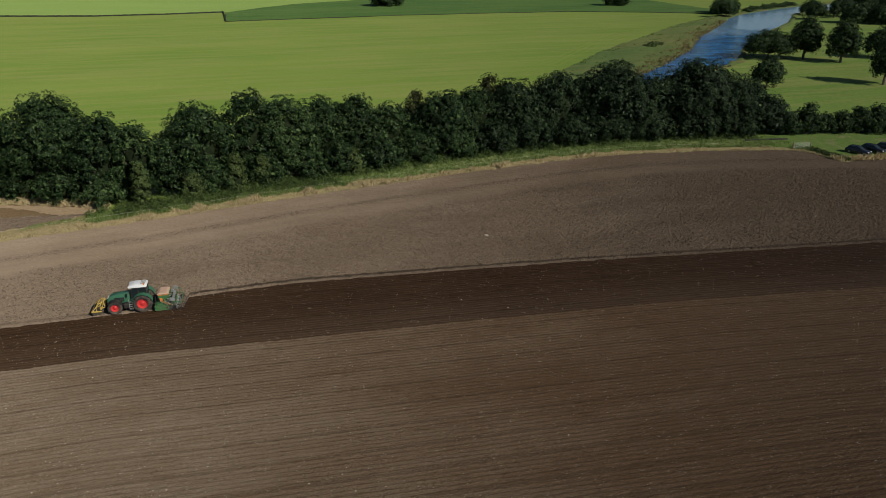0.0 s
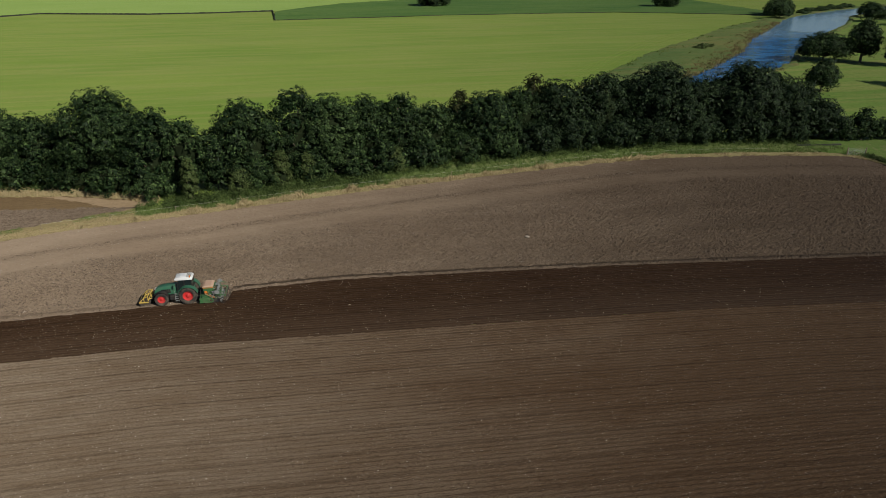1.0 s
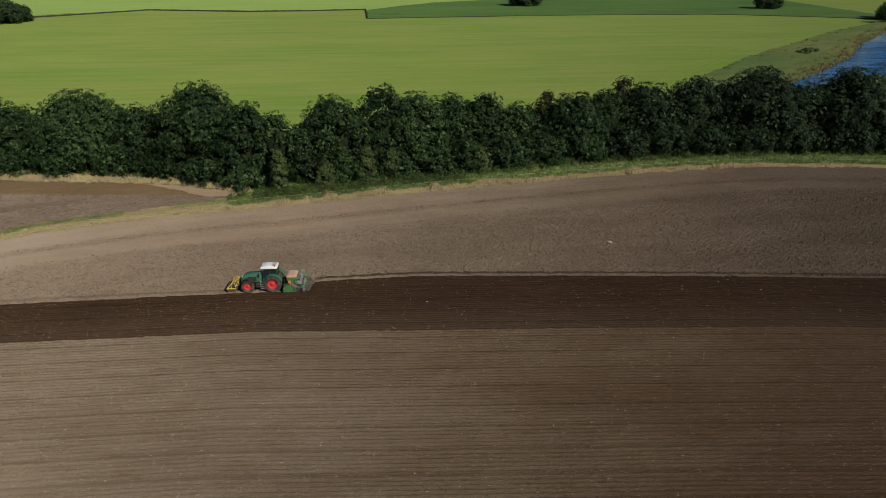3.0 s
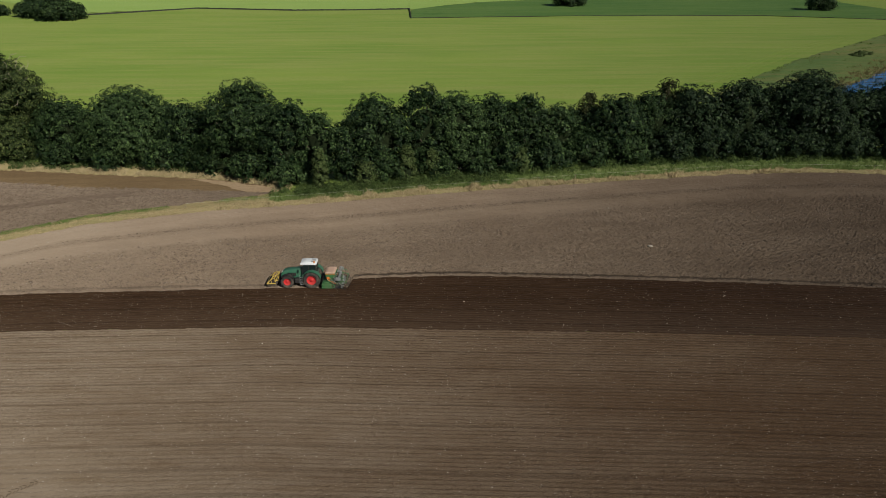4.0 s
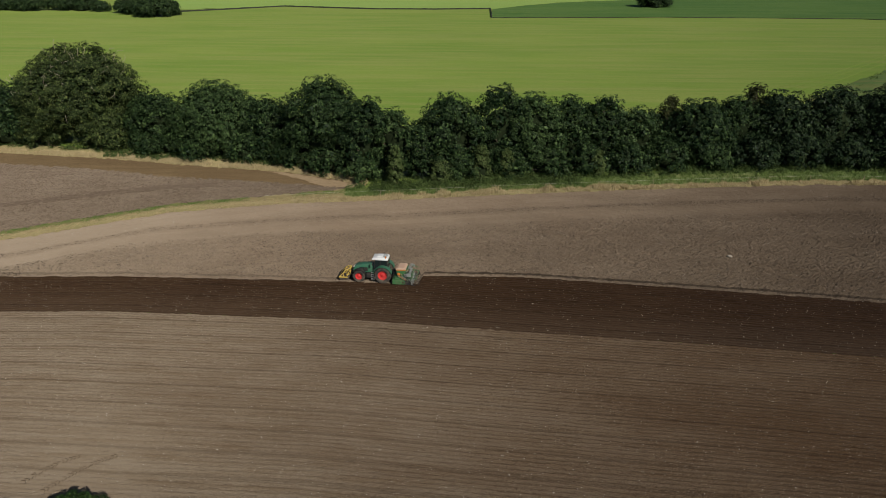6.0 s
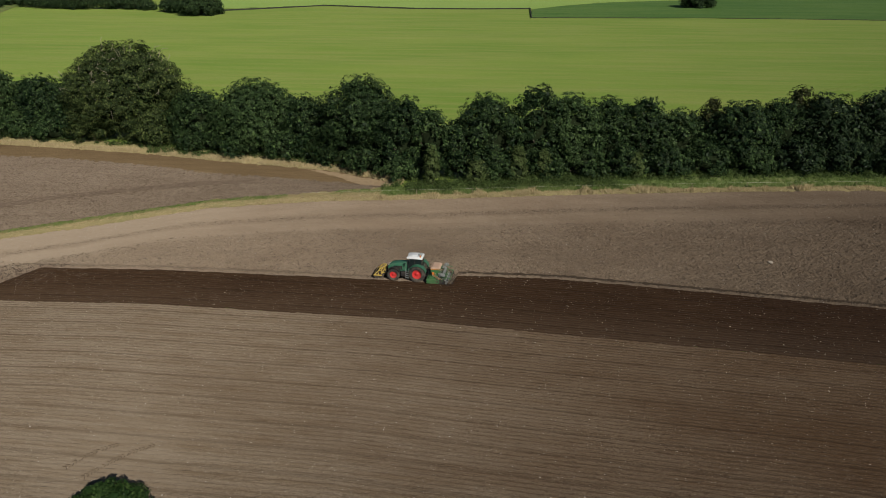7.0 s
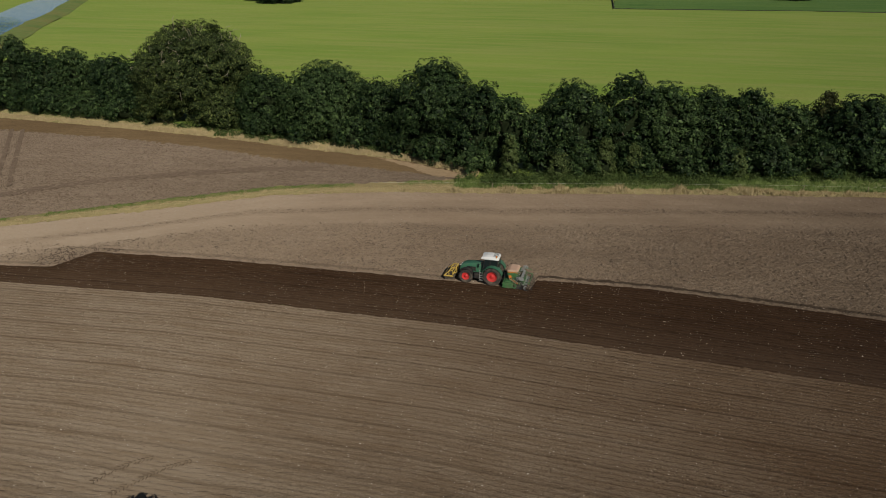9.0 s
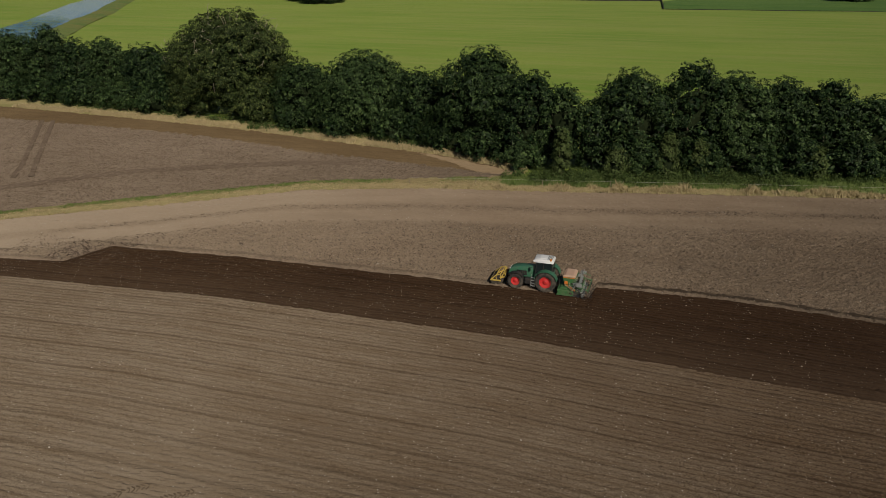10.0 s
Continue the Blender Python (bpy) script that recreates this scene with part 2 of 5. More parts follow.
M_PALE = soil("pale_trodden_soil", (0.27, 0.20, 0.125), (0.19, 0.135, 0.075), 3.0, 0.2, 0.0, 0.3, 0.5, 0.04)
M_PASTURE = grass("pasture_grass", (0.120, 0.188, 0.028), (0.162, 0.217, 0.040), (0.206, 0.220, 0.064), 3.0, 0.6)
M_FRESH = grass("bright_grass", (0.175, 0.262, 0.058), (0.20, 0.285, 0.068), (0.22, 0.28, 0.085))
M_LAWN = grass("parking_grass", (0.075, 0.140, 0.026), (0.105, 0.165, 0.034), (0.14, 0.175, 0.05), 2.0, 0.5)
M_WORN = grass("worn_grass", (0.135, 0.195, 0.032), (0.150, 0.200, 0.040), (0.175, 0.205, 0.055), 3.0, 0.6)
M_PARK = grass("parkland_grass", (0.100, 0.178, 0.030), (0.150, 0.220, 0.042), (0.210, 0.225, 0.065), 0.8, 0.8)
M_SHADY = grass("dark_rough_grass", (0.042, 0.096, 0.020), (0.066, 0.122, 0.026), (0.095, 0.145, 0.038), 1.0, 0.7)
M_BANK = grass("riverbank_grass", (0.068, 0.115, 0.030), (0.112, 0.148, 0.042), (0.175, 0.135, 0.050), 0.5, 0.6)
M_DRY = grass("dry_verge_grass", (0.27, 0.215, 0.105), (0.19, 0.175, 0.07), (0.32, 0.25, 0.13), 2.0, 0.6)
M_GREEN = grass("green_verge_grass", (0.095, 0.140, 0.040), (0.150, 0.175, 0.060), (0.22, 0.205, 0.090), 1.2, 0.5)
M_FADED = grass("faded_verge_grass", (0.235, 0.180, 0.090), (0.185, 0.155, 0.068), (0.100, 0.120, 0.036), 2.2, 0.7)
M_STRAW = blades("straw_blades", (0.52, 0.41, 0.23), (0.33, 0.27, 0.13))
M_REED = blades("reed_blades", (0.20, 0.155, 0.070), (0.125, 0.125, 0.048))
M_BLADE = blades("green_blades", (0.095, 0.155, 0.036), (0.165, 0.205, 0.060))
M_WEED = foliage("nettle_leaves", (0.062, 0.100, 0.026), (0.080, 0.120, 0.034), (0.14, 0.18, 0.058))
M_YOUNG = foliage("young_leaves", (0.080, 0.115, 0.034), (0.09, 0.125, 0.038), (0.15, 0.18, 0.07))
# darker copy of the leaves: dark species, with their shaded side in the colour
M_DARK = foliage("shaded_deep_green_leaves", (0.009, 0.020, 0.008), (0.013, 0.026, 0.010), (0.066, 0.100, 0.038), 0.04)
M_LEAF = foliage("dark_leaves", (0.011, 0.026, 0.009), (0.020, 0.039, 0.012), (0.088, 0.136, 0.044), 0.06)
M_ASH = foliage("ash_leaves", (0.019, 0.040, 0.012), (0.030, 0.056, 0.017), (0.118, 0.174, 0.060), 0.08)
M_OLIVE = foliage("olive_leaves", (0.028, 0.046, 0.013), (0.038, 0.057, 0.016), (0.150, 0.180, 0.054), 0.10)
M_RUSSET = foliage("russet_leaves", (0.032, 0.042, 0.013), (0.042, 0.050, 0.016), (0.095, 0.092, 0.034))
M_IVY = foliage("near_bush_leaves", (0.016, 0.040, 0.009), (0.020, 0.046, 0.011), (0.085, 0.135, 0.036), 0.1)
# near-black colour standing in for the shaded inside of the crowns
M_CROWN_SHADE = plain("inner_crown_shade", (0.016, 0.024, 0.010), 0.9, 0.0, 0.05, 0.5, (0.028, 0.034, 0.014))
M_BARK = plain("bark", (0.14, 0.115, 0.085), 0.9, 0.0, 0.1, 0.4, (0.08, 0.07, 0.05))
M_DEAD = plain("dead_wood", (0.33, 0.29, 0.22), 0.85, 0.0, 0.1, 0.3, (0.25, 0.22, 0.18))
M_PEBBLE = stone("pale_stones", (0.55, 0.50, 0.43), (0.32, 0.27, 0.21))
M_CLOD = stone("soil_clods", (0.19, 0.145, 0.105), (0.10, 0.072, 0.05))
M_WETCLOD = stone("moist_clods", (0.065, 0.042, 0.028), (0.035, 0.022, 0.015))
M_TRACK = stone("pressed_soil", (0.145, 0.108, 0.072), (0.100, 0.072, 0.047))
M_WALLSTONE = stone("field_wall_stone", (0.060, 0.062, 0.044), (0.034, 0.040, 0.026))
M_WATER = water("river_water")


# ---------------------------------------------------------------- plan of the land, in metres
def curve(*points):
    xs, ys = zip(*points)
    return lambda x: np.interp(x, xs, ys)


# edge of the sown field along the grass verge
VERGE = curve((-400, -150), (-130, 42), (-100, 63), (-73.5, 81.2), (-61.4, 88.9), (-48.3, 98.0), (-32, 103.0), (-14.6, 106.2), (3, 110), (20.8, 113.4),
              (38.6, 116.3), (53.6, 118.6), (67.7, 119.1), (84.8, 117.2), (100.7, 113.2), (103.1, 109.8), (104.2, 103.8), (113, 102.9), (160, 99), (400, 80))
# line that the worked bands follow
BAND = curve((-400, -150), (-130, 42), (-100, 63), (-73.5, 81.2), (-61.4, 88.9), (-48.3, 98.0), (-32, 103.0), (-14.6, 106.2), (3, 110), (20.8, 113.4),
             (38.6, 116.3), (53.6, 118.6), (67.7, 119.1), (84.8, 117.2), (100.7, 113.6), (120, 108), (160, 99), (400, 80))
# outer edge of that verge
OUTER = curve((-400, -146), (-130, 45.5), (-100, 66), (-74.7, 84.4), (-62.9, 92.7), (-49.4, 101.6), (-36.2, 106.4), (-24.5, 110.8), (-17.7, 112.5), (-4.6, 116),
              (14, 120), (35.6, 125), (59.5, 127.6), (84, 127), (100, 123.5), (107, 122), (160, 117), (400, 98))
# far edge of the neighbouring field, and the foot of the wood
UPPER = curve((-400, 136), (-140, 131), (-110.8, 128.9), (-91, 127.3), (-71.9, 125.1), (-53.4, 121.6), (-36.6, 119.0), (-26.6, 115.3), (-22, 112.0))
BROWN = curve((-400, 126), (-140, 122.5), (-104.7, 121.1), (-86.5, 120.5), (-68, 118), (-58, 115.2), (-45, 113.8), (-34.7, 112.6), (-24, 110.6))
WOOD = curve((-400, 140), (-160, 137), (-115, 134.5), (-94.5, 132.7), (-74, 129), (-55, 126), (-37.5, 122.3), (-25.8, 117), (-17.7, 113), (-4.6, 115.5), (14, 119.5),
             (35.6, 124), (59.5, 126.6), (84, 126), (107, 121), (140, 117), (400, 98))
# the freshly drilled strip
LOW = curve((-400, 40), (-140, 60), (-67, 64.9), (-42, 66.8), (-14, 66.8), (0, 65.8), (24, 64.2), (44.5, 62.5), (69.6, 59.3), (120, 51), (400, -10))
STEP = curve((-400, 43), (-140, 63), (-70, 68.3), (-62.2, 69.6), (-60.2, 74.4), (-45.7, 75.6), (-27, 76.0), (-9.0, 76.1), (-8.6, 78.4), (3, 78.9), (15, 77.9), (22, 77.3),
             (37, 75.8), (51.5, 74), (67, 72), (81, 70.3), (120, 63.5), (400, 0))
# near edge of the cultivated soil, under the strip
UNDER = curve((-400, 42), (-140, 62), (-70, 67.6), (-62, 68.6), (-45, 71.5), (-27, 73.6), (-9, 75.2), (3, 76.0), (15, 75.2), (37, 73.2), (67, 69.4), (81, 67.6), (120, 60.6), (400, -4))
FALL = 3.0


def land(x, y):
    """Height of the land: the fields lie level, the river meadows a little lower beyond the wood."""
    s = np.clip((y - WOOD(x) - 3) / 22, 0, 1)
    return -FALL * s * s * (3 - 2 * s)


def hash_noise(x, y, seed):
    """Smooth value noise with cells of one metre."""
    xi, yi = np.floor(x).astype(np.int64), np.floor(y).astype(np.int64)
    fx, fy = x - xi, y - yi
    fx, fy = fx * fx * (3 - 2 * fx), fy * fy * (3 - 2 * fy)

    def cell(i, j):
        h = (i * 374761393 + j * 668265263 + seed * 974711) & 0x7FFFFFFF
        h = ((h ^ (h >> 13)) * 1274126177) & 0x7FFFFFFF
        return ((h ^ (h >> 16)) & 0xFFFF) / 65535.0

    return (cell(xi, yi) * (1 - fx) + cell(xi + 1, yi) * fx) * (1 - fy) + (cell(xi, yi + 1) * (1 - fx) + cell(xi + 1, yi + 1) * fx) * fy


def mesh_object(name, verts, faces, material, smooth=False):
    me = bpy.data.meshes.new(name)
    me.from_pydata(verts if isinstance(verts, list) else verts.tolist(), [], faces if isinstance(faces, list) else faces.tolist())
    me.materials.append(material)
    if smooth:
        me.polygons.foreach_set("use_smooth", np.ones(len(me.polygons), dtype=bool))
    return new(name, me)


def grid_faces(nx, ny):
    i, j = np.meshgrid(np.arange(nx - 1), np.arange(ny - 1), indexing="ij")
    a = (i * ny + j).ravel()
    return np.stack([a, a + ny, a + ny + 1, a + 1], 1)


def spaced(start, near0, near1, end, fine, coarse):
    return np.unique(np.concatenate([np.arange(start, near0, coarse), np.arange(near0, near1, fine), np.arange(near1, end + 0.1, coarse)]))


def sheet(name, xs, low, high, rows, material, label, category, lift=0.0, relief=0.0, seed=1, ragged=0.0, crown=0.0, lumps=2.0, crumbs=0.0, drawn=1):
    """A sheet of land between two edges, with its relief; the edges dip under the neighbouring sheets."""
    xs = np.asarray(xs, float)
    t = np.linspace(0, 1, rows)
    y0, y1 = low(xs), high(xs)
    if ragged:
        y0 = y0 + ragged * (hash_noise(xs * 0.9, xs * 0 + 3, seed) - 0.5) + ragged * (hash_noise(xs * 3.1, xs * 0 + 5, seed) - 0.5)
        y1 = y1 + ragged * (hash_noise(xs * 0.8, xs * 0 + 9, seed) - 0.5) + ragged * (hash_noise(xs * 2.9, xs * 0 + 7, seed) - 0.5)
    X = np.repeat(xs[:, None], rows, 1)
    Y = y0[:, None] + (y1 - y0)[:, None] * t[None, :]
    Z = land(X, Y) + lift + crown * 4 * t[None, :] * (1 - t[None, :])
    if relief:
        Z = Z + relief * (hash_noise(X * lumps, Y * lumps, seed) + 0.5 * hash_noise(X * lumps * 2.3, Y * lumps * 2.3, seed + 1) - 0.75)
    if crumbs:
        # clods and crumbs: a rough surface that shades itself
        bits = np.random.default_rng(seed).normal(size=Z.shape)
        grain = bits.copy()
        for k in range(1, drawn):
            grain += np.roll(bits, k, axis=0)
        bits = 0.85 * grain / math.sqrt(drawn) + 0.45 * np.roll(bits, 3, axis=1)
        V = Y - LOW(X)
        soft = 0.65 + 0.4 * hash_noise(X * 0.8, Y * 0.8, seed + 5) + 0.35 * hash_noise(X * 0.12, V * 2.1, seed + 8)
        if name.startswith("drilled"):
            Z = Z + 0.02 * np.sin(V * math.tau / 0.5) * hash_noise(X * 0.3, V * 2, seed + 9)
        if name == "cultivated_field":
            v = BAND(X) - Y + 2.2 * (hash_noise(X * 0.2, Y * 0.3, seed + 6) - 0.5)
            soft = soft * np.interp(v, (0, 5.6, 6.6, 7.8, 8.8, 12.2, 14.2), (0.30, 0.30, 0.75, 0.75, 0.3, 0.4, 1.0))
        Z = Z + crumbs * soft * np.clip(bits, -1.2, 2.4)
        if name == "cultivated_field":
            Z = Z - 0.3 * np.clip((Y - VERGE(X) - 0.3) / 0.6, 0, 1) - 0.3 * np.clip((STEP(X) - Y) / 0.3, 0, 1)
    Z[:, 0] -= 0.02 + lift
    Z[:, -1] -= 0.02 + lift
    ob = mesh_object(name, np.stack([X, Y, Z], -1).reshape(-1, 3), grid_faces(len(xs), rows), material, not crumbs)
    me = ob.data
    loop = np.empty(len(me.loops), dtype=np.int32)
    me.loops.foreach_get("vertex_index", loop)
    flat_x, flat_y = X.ravel()[loop], Y.ravel()[loop]
    for layer, edge in (("lines", STEP if name == "cultivated_field" else LOW), ("edge", BAND)):
        uv = me.uv_layers.new(name=layer)
        v = flat_y - edge(flat_x)
        uv.data.foreach_set("uv", np.stack([flat_x, -v if layer == "edge" else v], 1).ravel().astype(np.float32))
    return tagged(ob, label, category, kind="structure")


# ---------------------------------------------------------------- ground
def far_steps(a, b, fine, reach):
    out, step = [], fine
    at = b
    while at < reach:
        step *= 1.25
        at += step
        out.append(at)
    left, step, at = [], fine, a
    while at > -reach:
        step *= 1.25
        at -= step
        left.append(at)
    return np.array(left[::-1] + list(np.arange(a, b + 0.1, fine)) + out)


gx, gy = far_steps(-420, 480, 5.0, 4200), far_steps(-160, 640, 5.0, 4200)
GX, GY = np.meshgrid(gx, gy, indexing="ij")
under = np.clip((WOOD(GX) + 1 - GY) / 4, 0, 1)
GZ = land(GX, GY) - 0.35 * under + 0.2 * (hash_noise(GX / 30, GY / 30, 4) - 1.0) * np.clip((GY - WOOD(GX) - 30) / 30, 0, 1)
rise = np.clip((np.hypot(GX, GY) - 700) / 1800, 0, 1)
GZ = GZ + rise * rise * 90 * hash_noise(GX / 420, GY / 420, 8)
ground = mesh_object("ground", np.stack([GX, GY, GZ], -1).reshape(-1, 3), grid_faces(len(gx), len(gy)), M_PASTURE, True)
tagged(ground, "green grazed river meadow with faint streaks", "meadow", kind="structure")

fields_x = spaced(-200, -60, 80, 190, 0.26, 3.0)
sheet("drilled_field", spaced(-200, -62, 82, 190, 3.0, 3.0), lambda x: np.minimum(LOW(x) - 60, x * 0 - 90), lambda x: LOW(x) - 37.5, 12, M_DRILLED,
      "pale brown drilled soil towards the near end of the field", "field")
sheet("drilled_field", fields_x, lambda x: LOW(x) - 37.5, lambda x: LOW(x) + 0.1, 290, M_DRILLED, "pale brown dry drilled soil with fine rows and darker pass lines", "field",
      relief=0.03, seed=3, crumbs=0.024, drawn=2)
sheet("drilled_strip", spaced(-200, -76, 96, 190, 0.24, 3.0), LOW, STEP, 84, M_MOIST, "dark moist freshly drilled soil strip", "field", lift=0.06, relief=0.03, seed=5, ragged=0.12, crumbs=0.030, drawn=5)
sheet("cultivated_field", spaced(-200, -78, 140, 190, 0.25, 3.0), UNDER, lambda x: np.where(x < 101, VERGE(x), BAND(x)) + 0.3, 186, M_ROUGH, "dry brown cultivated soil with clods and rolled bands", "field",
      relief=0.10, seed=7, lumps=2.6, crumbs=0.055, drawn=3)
left_x = spaced(-230, -140, -22, -21.9, 0.28, 2.0)
sheet("stony_field", left_x, OUTER, lambda x: BROWN(x) + 0.5, 110, M_GREY, "grey brown stony cultivated soil", "field", relief=0.10, seed=11, crumbs=0.08)
sheet("rolled_headland", left_x, BROWN, lambda x: UPPER(x) + 0.7, 20, M_BROWN, "warm brown rolled soil along the wood", "field", lift=0.02, relief=0.04, seed=13, ragged=0.8)
sheet("stubble_corner", np.arange(-40, -21.8, 0.4), lambda x: np.maximum(BROWN(x) - 1.2, UPPER(x) - np.interp(x, (-40, -33, -27), (0.3, 2.8, 5.0))), UPPER, 8, M_PALE, "pale trodden straw at the field corner", "field",
      lift=0.05, relief=0.05, seed=15, ragged=0.8)
# verges
sheet("verge", spaced(-190, -100, 112, 190, 0.4, 3.0), VERGE, lambda x: VERGE(x) + np.minimum(2.2, (OUTER(x) - VERGE(x)) * 0.6), 7, M_DRY,
      "dry straw coloured grass verge along the field", "verge", lift=0.10, relief=0.15, seed=17, ragged=0.6, crown=0.05)
sheet("verge", spaced(-190, -100, -24, -23.9, 0.4, 3.0), lambda x: VERGE(x) + np.minimum(2.0, (OUTER(x) - VERGE(x)) * 0.55), OUTER, 9, M_FADED,
      "faded straw and green grass strip between two fields", "verge", lift=0.07, relief=0.10, seed=18, ragged=1.1, crown=0.02)
sheet("verge", spaced(-24.3, -24.3, 112, 190, 0.4, 3.0), lambda x: VERGE(x) + np.minimum(2.0, (OUTER(x) - VERGE(x)) * 0.55), OUTER, 9, M_GREEN,
      "green grass verge between field and wood", "verge", lift=0.12, relief=0.18, seed=19, ragged=0.6, crown=0.05)
sheet("parking_lawn", spaced(98, 98, 135, 190, 0.5, 3.0), lambda x: VERGE(x) + 1.6, lambda x: OUTER(x) + 2.0, 16, M_LAWN, "green mown grass where the cars are parked", "lawn", lift=0.2, relief=0.1, seed=21, ragged=0.4)
sheet("verge", left_x, UPPER, lambda x: WOOD(x) + 2.5, 8, M_DRY, "dry straw grass strip at the foot of the wood", "verge", lift=0.08, relief=0.2, seed=23, ragged=0.8, crown=0.05)

flat_x = np.arange(-40, 460, 4.0)
BANK_LEFT = curve((84, 205), (101, 226), (148, 278), (195, 322), (227, 353), (247, 366), (263, 380), (285, 396), (300, 402), (330, 421), (360, 436), (400, 450), (460, 466))
NEAR_SHORE = curve((60, 160), (100, 190), (130, 217), (142, 228), (156, 242), (177, 264), (205, 300), (235, 331), (272, 372), (295, 391), (322, 408), (355, 425), (377, 433), (420, 445), (460, 455))
FAR_SHORE = curve((60, 140), (100, 172), (140, 205), (157, 219), (175, 233), (209, 273), (250, 311), (288, 344), (325, 385), (349, 398), (375, 405), (420, 415), (460, 425))
# river meadows beyond the wood
sheet("parkland", np.arange(104, 460, 4.0), lambda x: np.interp(x, (104, 140, 460), (126, 120, 100)), lambda x: FAR_SHORE(x) - 3, 40, M_PARK, "green tussocky parkland grass by the river", "pasture", lift=0.16, relief=0.25, seed=33, lumps=0.3)
river_x = np.arange(60, 455, 3.0)
sheet("river", river_x, lambda x: FAR_SHORE(x) - 4, lambda x: NEAR_SHORE(x) + 3, 30, M_WATER, "blue rippled river, the sky's reflection partly in its colour", "river", lift=0.16)
sheet("riverbank", np.arange(84, 455, 3.0), NEAR_SHORE, BANK_LEFT, 30, M_BANK, "rough tawny grass on the river bank", "bank", lift=0.3, relief=0.6, seed=29, ragged=1.6, crown=0.3, lumps=0.35)
sheet("riverbank", np.arange(60, 455, 3.0), lambda x: FAR_SHORE(x) - 5, lambda x: FAR_SHORE(x) - 0.5, 6, M_BANK, "rough grass bank on the wooded side of the river", "bank", lift=0.30, relief=0.5, seed=31, ragged=1.5, crown=0.3, lumps=0.35)
sheet("rough_pasture", np.arange(-6, 300, 4.0), curve((-6, 439), (93, 446), (202, 442), (250, 420), (285, 402), (300, 398)),
      curve((-6, 497), (9, 520), (40, 556), (75, 575), (120, 592), (300, 640)), 24, M_SHADY, "dark green rough pasture on a low bank", "pasture", lift=0.2, relief=0.6, seed=37, ragged=1.0, crown=0.5, lumps=0.25)
sheet("bright_meadow", np.arange(-330, -4, 4.0), curve((-330, 600), (-214, 487), (-150, 515), (-84, 497), (-9, 504), (0, 505)), lambda x: x * 0 + 760, 20, M_FRESH,
      "bright green meadow behind the hedge line", "pasture", lift=0.15, relief=0.3, seed=41, lumps=0.2)
sheet("bright_meadow", np.arange(-8, 300, 4.0), curve((-8, 497), (-6, 499), (9, 522), (40, 558), (75, 577), (120, 594), (300, 642)), lambda x: x * 0 + 800, 16, M_FRESH,
      "bright green meadow on the rise beyond", "pasture", lift=0.25, relief=0.3, seed=43, lumps=0.2)
BEND = curve((-420, 580), (-372, 500), (-345, 446), (-313, 394), (-286, 352), (-270, 322), (-258, 300), (-230, 255), (-180, 190))
sheet("river_bend", np.arange(-400, -220, 3.0), lambda x: BEND(x + 14) - 45, lambda x: BEND(x + 14) + 3, 10, M_WATER, "blue bend of the river at the meadow's edge", "river", lift=0.16)
sheet("riverbank", np.arange(-400, -205, 3.0), lambda x: BEND(x + 14), BEND, 8, M_BANK, "rough grass bank beside the river bend", "bank", lift=0.3, relief=0.5, seed=47, ragged=1.0, crown=0.4, lumps=0.3)
for off in (0.0, 5.0, 9.0):
    sheet("meadow_path", np.arange(40, 200, 4.0), lambda x, o=off: np.interp(x, (40, 70, 108, 150, 200), (168, 198, 236, 286, 331)) + 4 + o, lambda x, o=off: np.interp(x, (40, 70, 108, 150, 200), (168, 198, 236, 286, 331)) + 5.2 + o, 4, M_WORN,
          "pale worn wheel path in the meadow grass", "path", lift=0.12, seed=51, ragged=0.8)
sheet("meadow_path", np.arange(24, 62, 2.0), lambda x: 176 + 0.25 * (x - 24) + 0.0 * x, lambda x: 180 + 0.5 * (x - 24) - 0.012 * (x - 24) ** 2, 6, M_WORN, "worn sandy patch of short grass", "path", lift=0.12, seed=52, ragged=1.2)


# ---------------------------------------------------------------- building helpers
def bm_box(bm, x0, x1, y0, y1, z0, z1, bevel=0.0):
    m = Matrix.Translation(((x0 + x1) / 2, (y0 + y1) / 2, (z0 + z1) / 2)) @ Matrix.Diagonal((x1 - x0, y1 - y0, z1 - z0, 1))
    made = bmesh.ops.create_cube(bm, size=1, matrix=m)
    if bevel:
        edges = list({e for v in made["verts"] for e in v.link_edges})
        bmesh.ops.bevel(bm, geom=edges, offset=bevel, segments=2, affect="EDGES", profile=0.5)
    return bm


def bm_prism(bm, profile, y0, y1, bevel=0.0, taper=1.0):
    """A profile in x and z, drawn out along y; taper narrows the far and near caps' upper edge."""
    mid = (y0 + y1) / 2
    top = max(z for _, z in profile)
    low = min(z for _, z in profile)
    rings = []
    for y in (y0, y1):
        rings.append([bm.verts.new((x, mid + (y - mid) * (1 + (taper - 1) * (z - low) / max(top - low, 1e-6)), z)) for x, z in profile])
    n = len(profile)
    made = [bm.faces.new(rings[0]), bm.faces.new(rings[1][::-1])]
    for i in range(n):
        made.append(bm.faces.new((rings[0][i], rings[1][i], rings[1][(i + 1) % n], rings[0][(i + 1) % n])))
    bmesh.ops.recalc_face_normals(bm, faces=made)
    if bevel:
        bmesh.ops.bevel(bm, geom=list({e for f in made for e in f.edges}), offset=bevel, segments=2, affect="EDGES", profile=0.5)
    return bm


